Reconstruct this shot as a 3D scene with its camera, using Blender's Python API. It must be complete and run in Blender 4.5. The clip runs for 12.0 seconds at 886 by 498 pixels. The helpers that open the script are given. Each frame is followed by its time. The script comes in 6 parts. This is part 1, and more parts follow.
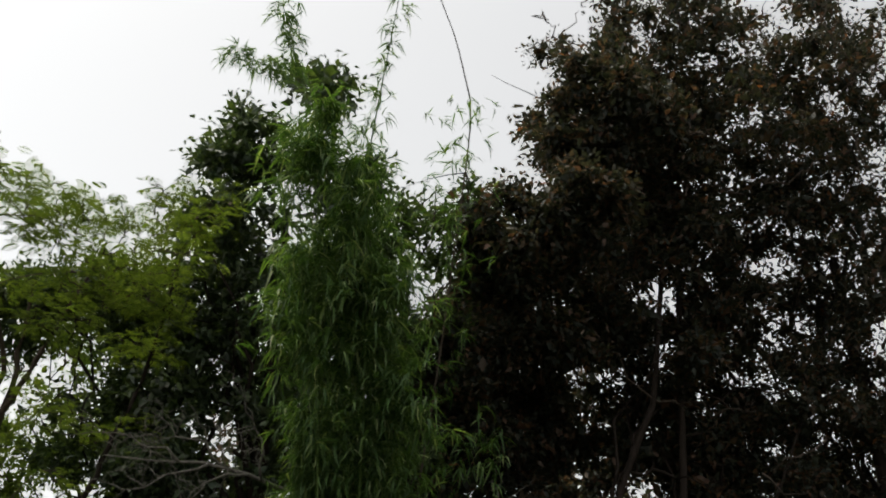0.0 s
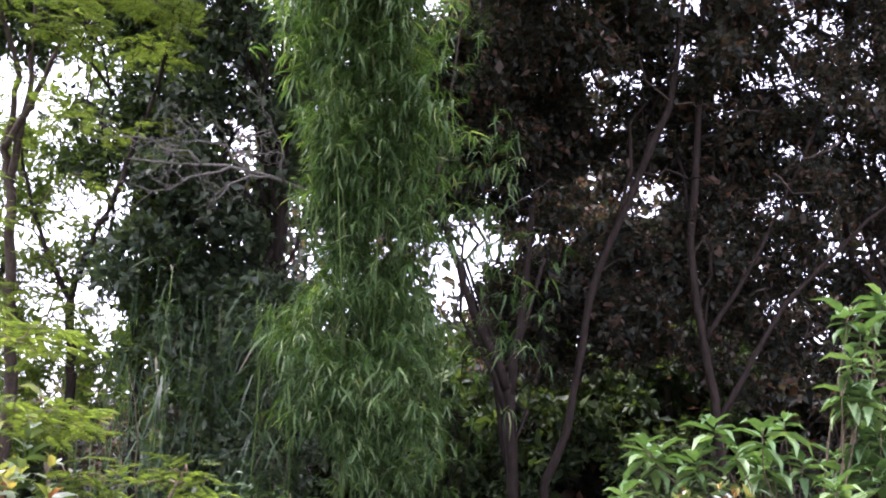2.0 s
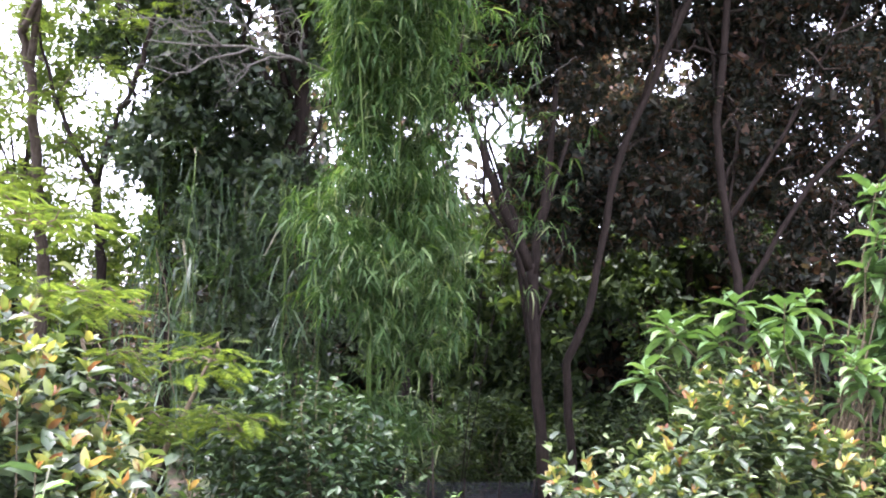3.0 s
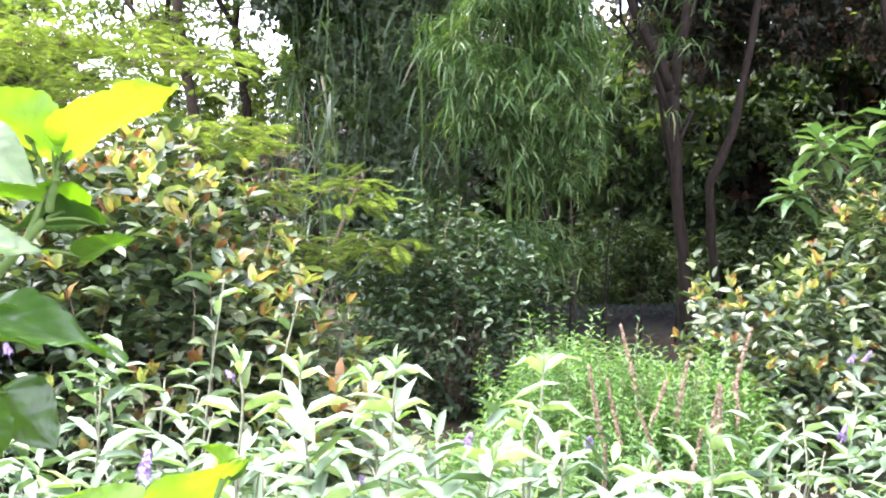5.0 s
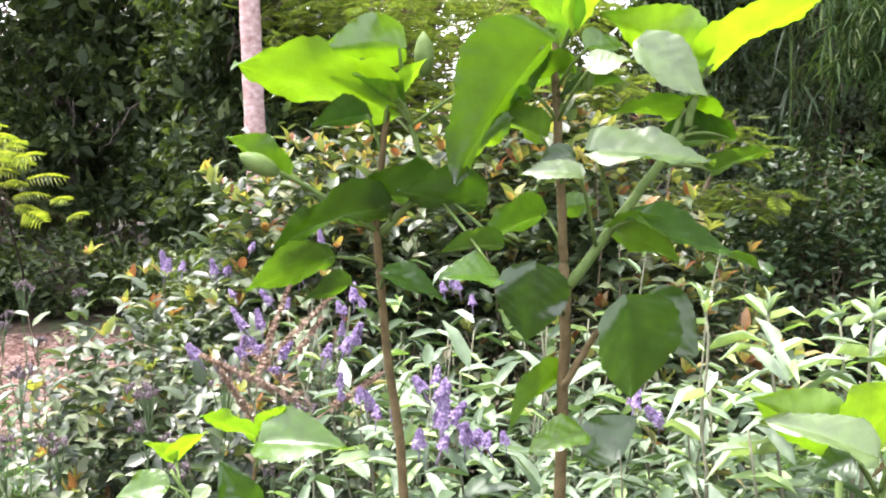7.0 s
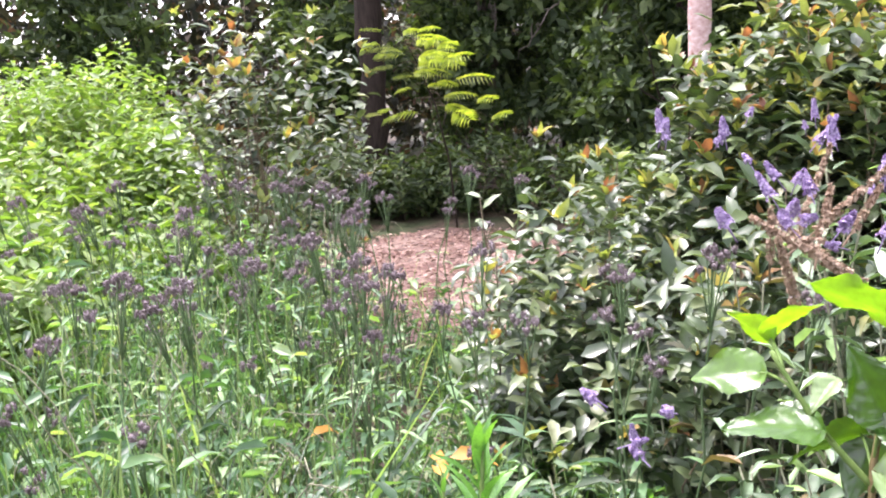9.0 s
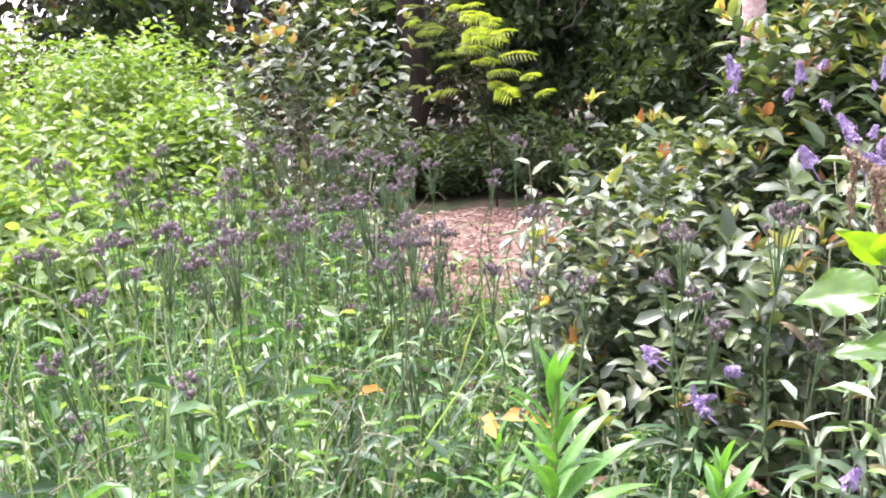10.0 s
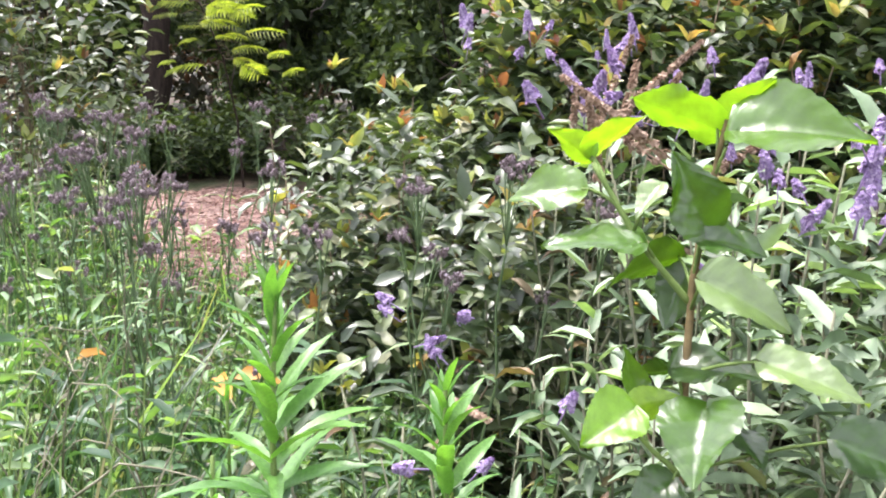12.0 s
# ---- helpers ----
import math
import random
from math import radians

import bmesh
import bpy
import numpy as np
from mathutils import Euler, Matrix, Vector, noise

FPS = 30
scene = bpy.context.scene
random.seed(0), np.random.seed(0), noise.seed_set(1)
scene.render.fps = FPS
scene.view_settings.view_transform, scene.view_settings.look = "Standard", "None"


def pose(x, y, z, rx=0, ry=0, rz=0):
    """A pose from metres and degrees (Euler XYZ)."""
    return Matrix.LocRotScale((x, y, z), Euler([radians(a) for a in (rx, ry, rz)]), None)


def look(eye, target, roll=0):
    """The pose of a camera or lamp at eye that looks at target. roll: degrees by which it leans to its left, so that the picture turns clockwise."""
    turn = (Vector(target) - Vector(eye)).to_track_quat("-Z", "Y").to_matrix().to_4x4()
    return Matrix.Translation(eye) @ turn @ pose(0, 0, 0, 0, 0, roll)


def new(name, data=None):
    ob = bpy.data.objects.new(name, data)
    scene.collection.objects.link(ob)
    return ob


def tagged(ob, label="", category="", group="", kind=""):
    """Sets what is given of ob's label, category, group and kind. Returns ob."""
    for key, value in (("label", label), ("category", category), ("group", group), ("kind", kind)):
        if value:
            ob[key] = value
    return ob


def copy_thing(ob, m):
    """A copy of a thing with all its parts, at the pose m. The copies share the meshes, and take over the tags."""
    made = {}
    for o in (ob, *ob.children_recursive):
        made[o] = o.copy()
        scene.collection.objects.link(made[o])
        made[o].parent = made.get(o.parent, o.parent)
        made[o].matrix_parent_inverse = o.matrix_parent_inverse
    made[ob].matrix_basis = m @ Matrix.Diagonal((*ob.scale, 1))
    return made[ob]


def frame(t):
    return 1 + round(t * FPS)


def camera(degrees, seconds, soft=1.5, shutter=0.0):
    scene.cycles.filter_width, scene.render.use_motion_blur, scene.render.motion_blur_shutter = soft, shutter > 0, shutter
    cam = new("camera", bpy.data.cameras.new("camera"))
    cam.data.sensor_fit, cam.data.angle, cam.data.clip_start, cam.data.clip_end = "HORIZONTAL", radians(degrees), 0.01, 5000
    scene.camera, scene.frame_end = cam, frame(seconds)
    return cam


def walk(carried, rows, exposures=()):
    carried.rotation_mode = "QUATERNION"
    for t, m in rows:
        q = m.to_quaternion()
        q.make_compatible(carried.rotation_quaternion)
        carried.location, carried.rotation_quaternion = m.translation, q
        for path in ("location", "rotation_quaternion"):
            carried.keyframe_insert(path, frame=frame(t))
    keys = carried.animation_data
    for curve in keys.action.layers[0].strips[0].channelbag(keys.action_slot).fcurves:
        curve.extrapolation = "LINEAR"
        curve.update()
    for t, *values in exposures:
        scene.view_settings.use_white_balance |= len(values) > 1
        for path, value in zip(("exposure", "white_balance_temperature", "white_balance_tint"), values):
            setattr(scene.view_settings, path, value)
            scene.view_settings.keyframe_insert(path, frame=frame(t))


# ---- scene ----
cam = camera(50, 12.0, soft=2.0)
PATH = [
    (0, (0.066, 0.010, 1.670), (1.012, 4.206, 4.219), 2.90),
    (0.5, (0.065, 0.010, 1.668), (1.076, 4.355, 3.928), 2.95),
    (1, (0.065, 0.014, 1.666), (1.086, 4.526, 3.562), 2.94),
    (1.5, (0.061, 0.027, 1.658), (1.132, 4.678, 3.147), 2.74),
    (2, (0.060, 0.035, 1.645), (1.125, 4.787, 2.776), 2.57),
    (2.5, (0.058, 0.036, 1.630), (1.104, 4.855, 2.453), 2.64),
    (3, (0.051, 0.037, 1.618), (1.049, 4.908, 2.145), 2.24),
    (3.2, (0.058, 0.043, 1.596), (1.041, 4.927, 2.022), 2.26),
    (4.8, (0.041, -0.009, 1.563), (0.435, 4.967, 1.264), 0.49),
    (5, (0.031, -0.004, 1.556), (0.345, 4.973, 1.203), 0.25),
    (5.5, (0.000, -0.000, 1.549), (-0.033, 4.979, 1.095), -0.62),
    (6, (-0.048, -0.002, 1.542), (-0.482, 4.953, 1.028), -1.28),
    (6.5, (-0.116, -0.013, 1.533), (-0.988, 4.883, 1.015), -1.45),
    (7, (-0.203, -0.033, 1.524), (-1.581, 4.741, 0.966), -1.45),
    (7.5, (-0.286, -0.068, 1.523), (-2.192, 4.517, 0.939), -1.19),
    (7.7, (-0.310, -0.097, 1.515), (-2.443, 4.385, 0.916), -1.00),
    (9.3, (-0.546, 0.154, 1.382), (-3.801, 3.822, 0.403), -3.31),
    (9.5, (-0.556, 0.148, 1.368), (-3.845, 3.782, 0.377), -3.23),
    (10, (-0.576, 0.136, 1.335), (-3.862, 3.770, 0.341), -2.48),
    (10.5, (-0.588, 0.126, 1.305), (-3.768, 3.846, 0.282), -1.65),
    (11, (-0.600, 0.127, 1.279), (-3.523, 4.047, 0.235), -0.61),
    (11.5, (-0.594, 0.144, 1.264), (-3.206, 4.271, 0.194), 0.09),
    (12, (-0.569, 0.176, 1.250), (-2.780, 4.534, 0.192), 0.87),
]
EXPOSURES = [
    (0.0, -1.05, 6900, 8), (0.5, -0.72, 6560, 18), (1.0, 0.0, 6050, 28), (1.5, 0.63, 5900, 31), (2.0, 1.0, 5850, 34), (2.5, 1.4, 5850, 31), (3.2, 1.64, 5850, 27),
    (4.8, 1.72, 5930, 21), (5.5, 1.7, 6040, 20), (6.5, 1.12, 6280, 21), (7.7, 1.02, 6400, 22), (9.3, 1.04, 6250, 24), (10.5, 1.13, 6250, 24), (12.0, 0.92, 6330, 21),
]
walk(cam, [(t, look(eye, target, roll)) for t, eye, target, roll in PATH], EXPOSURES)

# ---- light: hazy bright sky, high sun ahead of the camera ----
SUN_DIR = Vector((-0.33, 0.03, 0.94)).normalized()
world = bpy.data.worlds.new("hazy_sky")
scene.world = world
world.use_nodes = True
wn = world.node_tree.nodes
sky = wn.new("ShaderNodeTexSky")
sky.sky_type = "NISHITA"
sky.sun_disc = False
sky.sun_elevation = math.asin(SUN_DIR.z)
sky.sun_rotation = math.atan2(SUN_DIR.x, SUN_DIR.y)
sky.air_density, sky.dust_density, sky.ozone_density = 1.0, 3.0, 1.0
wn["Background"].inputs["Strength"].default_value = 0.15
haze = wn.new("ShaderNodeHueSaturation")
haze.inputs["Saturation"].default_value, haze.inputs["Value"].default_value = 0.2, 3.4
world.node_tree.links.new(sky.outputs["Color"], haze.inputs["Color"])
world.node_tree.links.new(haze.outputs["Color"], wn["Background"].inputs["Color"])

sun_data = bpy.data.lights.new("sun", "SUN")
sun_data.energy, sun_data.angle, sun_data.color = 3.8, radians(1.5), (1.0, 0.95, 0.86)
sun = new("sun", sun_data)
sun.matrix_world = look(SUN_DIR * 40, (0, 0, 0))


# ---- materials ----
def node(nt, kind, **values):
    n = nt.nodes.new(kind)
    for key, value in values.items():
        n.inputs[key].default_value = value
    return n


def blank(name):
    m = bpy.data.materials.new(name)
    m.use_nodes = True
    nt = m.node_tree
    bsdf = nt.nodes["Principled BSDF"]
    return m, nt, bsdf, nt.nodes["Material Output"]


def ramp_of(nt, colours, fac):
    r = nt.nodes.new("ShaderNodeValToRGB")
    els = r.color_ramp.elements
    while len(els) < len(colours):
        els.new(0.5)
    for k, (at, c) in enumerate(colours):
        els[k].position = at
        els[k].color = (*c, 1)
    nt.links.new(fac, r.inputs["Fac"])
    return r


def leaf_material(name, colours, rough=0.45, thin=0.35, glow=(1.3, 1.45, 0.4), gloss=0.5, scale=35.0, per_object=False, bump=0.0, red=0.92):
    """A leaf: colour by leaf, blotches, gloss on top, light passing through."""
    m, nt, bsdf, out = blank(name)
    if per_object:
        source = nt.nodes.new("ShaderNodeObjectInfo").outputs["Random"]
    else:
        source = nt.nodes.new("ShaderNodeNewGeometry").outputs["Random Per Island"]
    colours = [(at, (r * red, g, b * 1.12) if g > r else (r, g, b)) for at, (r, g, b) in colours]
    ramp = ramp_of(nt, colours, source)
    tc = nt.nodes.new("ShaderNodeTexCoord")
    noise_a = node(nt, "ShaderNodeTexNoise", Scale=scale, Detail=3.0)
    nt.links.new(tc.outputs["Object"], noise_a.inputs["Vector"])
    shade = ramp_of(nt, [(0.3, (0.72, 0.72, 0.72)), (0.7, (1.18, 1.18, 1.18))], noise_a.outputs["Fac"])
    mix = nt.nodes.new("ShaderNodeMix")
    mix.data_type, mix.blend_type = "RGBA", "MULTIPLY"
    mix.inputs["Factor"].default_value = 0.8
    nt.links.new(ramp.outputs["Color"], mix.inputs["A"])
    nt.links.new(shade.outputs["Color"], mix.inputs["B"])
    base = mix.outputs["Result"]
    nt.links.new(base, bsdf.inputs["Base Color"])
    bsdf.inputs["Roughness"].default_value = rough
    bsdf.inputs["Specular IOR Level"].default_value = gloss
    if bump:
        b = node(nt, "ShaderNodeBump", Strength=bump, Distance=0.002)
        nb = node(nt, "ShaderNodeTexNoise", Scale=scale * 4, Detail=2.0)
        nt.links.new(tc.outputs["Object"], nb.inputs["Vector"])
        nt.links.new(nb.outputs["Fac"], b.inputs["Height"])
        nt.links.new(b.outputs["Normal"], bsdf.inputs["Normal"])
    tint = nt.nodes.new("ShaderNodeMix")
    tint.data_type, tint.blend_type = "RGBA", "MULTIPLY"
    tint.inputs["Factor"].default_value = 1.0
    tint.inputs["B"].default_value = (*glow, 1)
    nt.links.new(base, tint.inputs["A"])
    trans = nt.nodes.new("ShaderNodeBsdfTranslucent")
    nt.links.new(tint.outputs["Result"], trans.inputs["Color"])
    both = nt.nodes.new("ShaderNodeMixShader")
    both.inputs["Fac"].default_value = thin
    nt.links.new(bsdf.outputs["BSDF"], both.inputs[1])
    nt.links.new(trans.outputs["BSDF"], both.inputs[2])
    nt.links.new(both.outputs["Shader"], out.inputs["Surface"])
    return m


def rough_material(name, colours, scale, detail=6.0, rough=0.85, bump=0.6, dist=0.01, stretch=(1, 1, 1), second=None):
    """Bark, soil, dry stuff: two scales of noise, bump."""
    m, nt, bsdf, out = blank(name)
    tc = nt.nodes.new("ShaderNodeTexCoord")
    mp = nt.nodes.new("ShaderNodeMapping")
    mp.inputs["Scale"].default_value = stretch
    nt.links.new(tc.outputs["Object"], mp.inputs["Vector"])
    n1 = node(nt, "ShaderNodeTexNoise", Scale=scale, Detail=detail, Roughness=0.65)
    n2 = node(nt, "ShaderNodeTexNoise", Scale=scale * 0.13, Detail=3.0)
    nt.links.new(mp.outputs["Vector"], n1.inputs["Vector"])
    nt.links.new(mp.outputs["Vector"], n2.inputs["Vector"])
    ramp = ramp_of(nt, colours, n1.outputs["Fac"])
    last = ramp.outputs["Color"]
    if second:
        mask = ramp_of(nt, [(0.45, (0, 0, 0)), (0.6, (1, 1, 1))], n2.outputs["Fac"])
        mix = nt.nodes.new("ShaderNodeMix")
        mix.data_type = "RGBA"
        r2 = ramp_of(nt, second, n1.outputs["Fac"])
        nt.links.new(mask.outputs["Color"], mix.inputs["Factor"])
        nt.links.new(last, mix.inputs["A"])
        nt.links.new(r2.outputs["Color"], mix.inputs["B"])
        last = mix.outputs["Result"]
    nt.links.new(last, bsdf.inputs["Base Color"])
    bsdf.inputs["Roughness"].default_value = rough
    bsdf.inputs["Specular IOR Level"].default_value = 0.15
    b = node(nt, "ShaderNodeBump", Strength=bump, Distance=dist)
    nt.links.new(n1.outputs["Fac"], b.inputs["Height"])
    nt.links.new(b.outputs["Normal"], bsdf.inputs["Normal"])
    return m


M_SOIL = rough_material("soil_with_litter", [(0.3, (0.02, 0.016, 0.012)), (0.5, (0.05, 0.037, 0.026)), (0.7, (0.1, 0.07, 0.05))], 14, second=[(0.3, (0.02, 0.028, 0.012)), (0.7, (0.05, 0.06, 0.028))], dist=0.03)
M_PATH = rough_material("red_earth", [(0.3, (0.055, 0.03, 0.025)), (0.5, (0.11, 0.06, 0.05)), (0.72, (0.21, 0.14, 0.12))], 16, second=[(0.3, (0.1, 0.06, 0.05)), (0.7, (0.27, 0.2, 0.175))], dist=0.02)
M_BARK_DARK = rough_material("dark_bark", [(0.3, (0.011, 0.008, 0.006)), (0.7, (0.036, 0.026, 0.021))], 30, stretch=(1, 1, 0.2), bump=0.9)
M_BARK_GREY = rough_material("grey_bark", [(0.3, (0.06, 0.05, 0.042)), (0.7, (0.2, 0.175, 0.15))], 34, stretch=(1, 1, 0.3), bump=0.8)
M_BARK_BROWN = rough_material("brown_bark", [(0.3, (0.035, 0.026, 0.02)), (0.7, (0.11, 0.085, 0.068))], 34, stretch=(1, 1, 0.3), bump=0.8)
M_BARK_PINK = rough_material("pinkish_bark", [(0.3, (0.26, 0.16, 0.15)), (0.5, (0.4, 0.28, 0.26)), (0.72, (0.56, 0.46, 0.44))], 26, stretch=(1, 1, 1.6), bump=0.7)
M_DEAD = rough_material("bleached_dead_wood", [(0.3, (0.08, 0.072, 0.062)), (0.7, (0.21, 0.195, 0.17))], 40, stretch=(1, 1, 0.3))
M_TWIG = rough_material("twig_bark", [(0.3, (0.07, 0.055, 0.035)), (0.7, (0.2, 0.16, 0.11))], 60)
M_NET = rough_material("grey_net", [(0.3, (0.018, 0.02, 0.024)), (0.7, (0.045, 0.048, 0.056))], 60, rough=0.75, bump=0.1)
M_STEM_GREEN = rough_material("green_stem", [(0.3, (0.07, 0.12, 0.03)), (0.7, (0.14, 0.2, 0.06))], 60, rough=0.55, bump=0.2)
M_STEM_DARK = rough_material("dark_green_stem", [(0.3, (0.045, 0.075, 0.035)), (0.7, (0.1, 0.15, 0.065))], 60, rough=0.55, bump=0.2)
M_STEM_BROWN = rough_material("brown_shrub_stem", [(0.3, (0.06, 0.045, 0.02)), (0.7, (0.15, 0.115, 0.055))], 80, rough=0.7, bump=0.4, dist=0.002)
M_STEM_SILVER = rough_material("felted_silver_stem", [(0.3, (0.1, 0.11, 0.07)), (0.7, (0.22, 0.22, 0.15))], 60, bump=0.2)
M_STRAW = rough_material("dry_straw", [(0.3, (0.1, 0.1, 0.062)), (0.7, (0.24, 0.235, 0.165))], 40)

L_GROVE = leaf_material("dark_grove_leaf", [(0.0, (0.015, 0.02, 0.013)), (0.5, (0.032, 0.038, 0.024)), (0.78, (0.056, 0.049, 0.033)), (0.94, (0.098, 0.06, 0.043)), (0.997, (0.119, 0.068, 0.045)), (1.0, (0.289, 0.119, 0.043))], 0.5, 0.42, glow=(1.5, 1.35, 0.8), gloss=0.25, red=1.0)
L_MID = leaf_material("woodland_leaf", [(0.0, (0.026, 0.042, 0.018)), (0.6, (0.06, 0.092, 0.034)), (1.0, (0.115, 0.155, 0.052))], 0.5, 0.34, red=1.0, gloss=0.25)
L_VINE = leaf_material("vine_leaf", [(0.0, (0.027, 0.043, 0.022)), (0.6, (0.055, 0.085, 0.039)), (1.0, (0.119, 0.149, 0.072))], 0.42, 0.28, gloss=0.45, red=1.0)
L_BAMBOO = leaf_material("bamboo_leaf", [(0.0, (0.044, 0.084, 0.026)), (0.6, (0.088, 0.154, 0.046)), (0.9, (0.176, 0.246, 0.084)), (1.0, (0.317, 0.343, 0.176))], 0.48, 0.44, glow=(1.25, 1.4, 0.45), red=0.97, gloss=0.3)
L_REED = leaf_material("reed_blade", [(0.0, (0.022, 0.043, 0.016)), (0.6, (0.047, 0.083, 0.029)), (0.9, (0.086, 0.119, 0.05)), (1.0, (0.144, 0.115, 0.072))], 0.5, 0.32)
L_FEATHER = leaf_material("feathery_leaflet", [(0.0, (0.076, 0.116, 0.031)), (0.6, (0.134, 0.179, 0.047)), (1.0, (0.215, 0.251, 0.076))], 0.5, 0.56, red=1.0, gloss=0.3)
L_YELLOW = leaf_material("yellow_green_leaflet", [(0.0, (0.17, 0.21, 0.03)), (1.0, (0.36, 0.38, 0.07))], 0.5, 0.45)
# The palest end of this ramp paints part of the leaves' sun glint.
L_BUSH = leaf_material("glossy_bush_leaf", [(0.0, (0.023, 0.041, 0.015)), (0.4, (0.059, 0.086, 0.032)), (0.75, (0.113, 0.143, 0.056)), (0.93, (0.194, 0.221, 0.101)), (1.0, (0.279, 0.279, 0.185))], 0.4, 0.24, gloss=0.65)
L_YOUNG = leaf_material("young_copper_leaf", [(0.0, (0.15, 0.2, 0.05)), (0.45, (0.32, 0.34, 0.08)), (0.7, (0.37, 0.3, 0.1)), (0.87, (0.27, 0.14, 0.06)), (1.0, (0.22, 0.085, 0.05))], 0.35, 0.4, glow=(1.35, 1.25, 0.6))
L_DARKBUSH = leaf_material("dark_bush_leaf", [(0.0, (0.02, 0.036, 0.016)), (0.6, (0.042, 0.07, 0.028)), (0.9, (0.075, 0.105, 0.042)), (1.0, (0.12, 0.15, 0.065))], 0.42, 0.24, gloss=0.3)
L_ROSETTE = leaf_material("broad_rosette_leaf", [(0.0, (0.075, 0.13, 0.045)), (0.7, (0.13, 0.2, 0.07)), (1.0, (0.21, 0.28, 0.115))], 0.4, 0.3, glow=(1.2, 1.35, 0.5), gloss=0.3)
L_SILVER = leaf_material("silver_green_leaf", [(0.0, (0.045, 0.075, 0.032)), (0.4, (0.12, 0.17, 0.08)), (0.85, (0.29, 0.35, 0.21)), (0.97, (0.26, 0.37, 0.09)), (1.0, (0.18, 0.12, 0.06))], 0.5, 0.24, glow=(1.1, 1.3, 0.5))
# Darker and browner than L_SILVER, for two of the butterfly bushes.
L_SILVER_DULL = leaf_material("dull_brownish_silver_leaf", [(0.0, (0.02, 0.037, 0.016)), (0.45, (0.047, 0.072, 0.031)), (0.82, (0.094, 0.13, 0.061)), (0.92, (0.138, 0.109, 0.058)), (1.0, (0.087, 0.054, 0.029))], 0.5, 0.22, glow=(1.1, 1.3, 0.5), gloss=0.25)
L_SILVER_YOUNG = leaf_material("felted_young_leaf", [(0.0, (0.2, 0.27, 0.11)), (0.6, (0.33, 0.39, 0.22)), (1.0, (0.42, 0.46, 0.32))], 0.6, 0.3, glow=(1.2, 1.35, 0.45), gloss=0.25)
L_SHRUB = leaf_material("bright_small_leaf", [(0.0, (0.065, 0.125, 0.035)), (0.6, (0.13, 0.23, 0.06)), (1.0, (0.23, 0.34, 0.11))], 0.45, 0.38)
L_FIELD = leaf_material("sunlit_field_leaf", [(0.0, (0.095, 0.15, 0.032)), (0.7, (0.175, 0.25, 0.058)), (1.0, (0.3, 0.34, 0.12))], 0.5, 0.4)
L_HERB = leaf_material("meadow_leaf", [(0.0, (0.026, 0.058, 0.024)), (0.4, (0.07, 0.14, 0.052)), (0.75, (0.15, 0.24, 0.092)), (0.93, (0.27, 0.35, 0.155)), (1.0, (0.25, 0.225, 0.155))], 0.42, 0.42, gloss=0.5, red=0.9)
L_WEED = leaf_material("fresh_weed_leaf", [(0.0, (0.075, 0.18, 0.032)), (1.0, (0.14, 0.28, 0.055))], 0.4, 0.4, per_object=True, gloss=0.5)
def veined_material(name, colours, rough, thin, glow, gloss, vein=1.25):
    """A broad leaf along its own x: pale midrib and side veins, mottling, satin gloss, light passing through."""
    m = leaf_material(name, colours, rough, thin, glow, gloss, 5.0, True, red=1.0)
    nt = m.node_tree
    bsdf = nt.nodes["Principled BSDF"]
    shade = bsdf.inputs["Base Color"].links[0].from_node

    def calc(kind, a, b):
        n = nt.nodes.new("ShaderNodeMath")
        n.operation = kind
        for k, value in enumerate((a, b)):
            if isinstance(value, float):
                n.inputs[k].default_value = value
            else:
                nt.links.new(value, n.inputs[k])
        return n.outputs[0]

    tc = nt.nodes.new("ShaderNodeTexCoord")
    xyz = nt.nodes.new("ShaderNodeSeparateXYZ")
    nt.links.new(tc.outputs["Object"], xyz.inputs[0])
    across = calc("ABSOLUTE", xyz.outputs["Y"], 0.0)
    saw = calc("FRACT", calc("MULTIPLY", calc("SUBTRACT", xyz.outputs["X"], calc("MULTIPLY", across, 0.55)), 5.0), 0.0)
    rib = calc("LESS_THAN", across, 0.009)
    side = calc("LESS_THAN", calc("ABSOLUTE", calc("SUBTRACT", saw, 0.5), 0.0), 0.03)
    line = calc("MAXIMUM", rib, calc("MULTIPLY", side, 0.55))
    light = nt.nodes.new("ShaderNodeMix")
    light.data_type, light.blend_type = "RGBA", "MULTIPLY"
    light.inputs["B"].default_value = (vein, vein, vein, 1)
    nt.links.new(line, light.inputs["Factor"])
    nt.links.new(shade.outputs["Result"], light.inputs["A"])
    nt.links.new(light.outputs["Result"], bsdf.inputs["Base Color"])
    bsdf.inputs["IOR"].default_value = 1.7
    swell = node(nt, "ShaderNodeBump", Strength=0.12, Distance=0.006)
    pad = calc("ABSOLUTE", calc("SUBTRACT", saw, 0.5), 0.0)
    grain = node(nt, "ShaderNodeTexNoise", Scale=26.0, Detail=3.0)
    nt.links.new(tc.outputs["Object"], grain.inputs["Vector"])
    nt.links.new(calc("ADD", pad, calc("MULTIPLY", grain.outputs["Fac"], 0.5)), swell.inputs["Height"])
    nt.links.new(swell.outputs["Normal"], bsdf.inputs["Normal"])
    return m


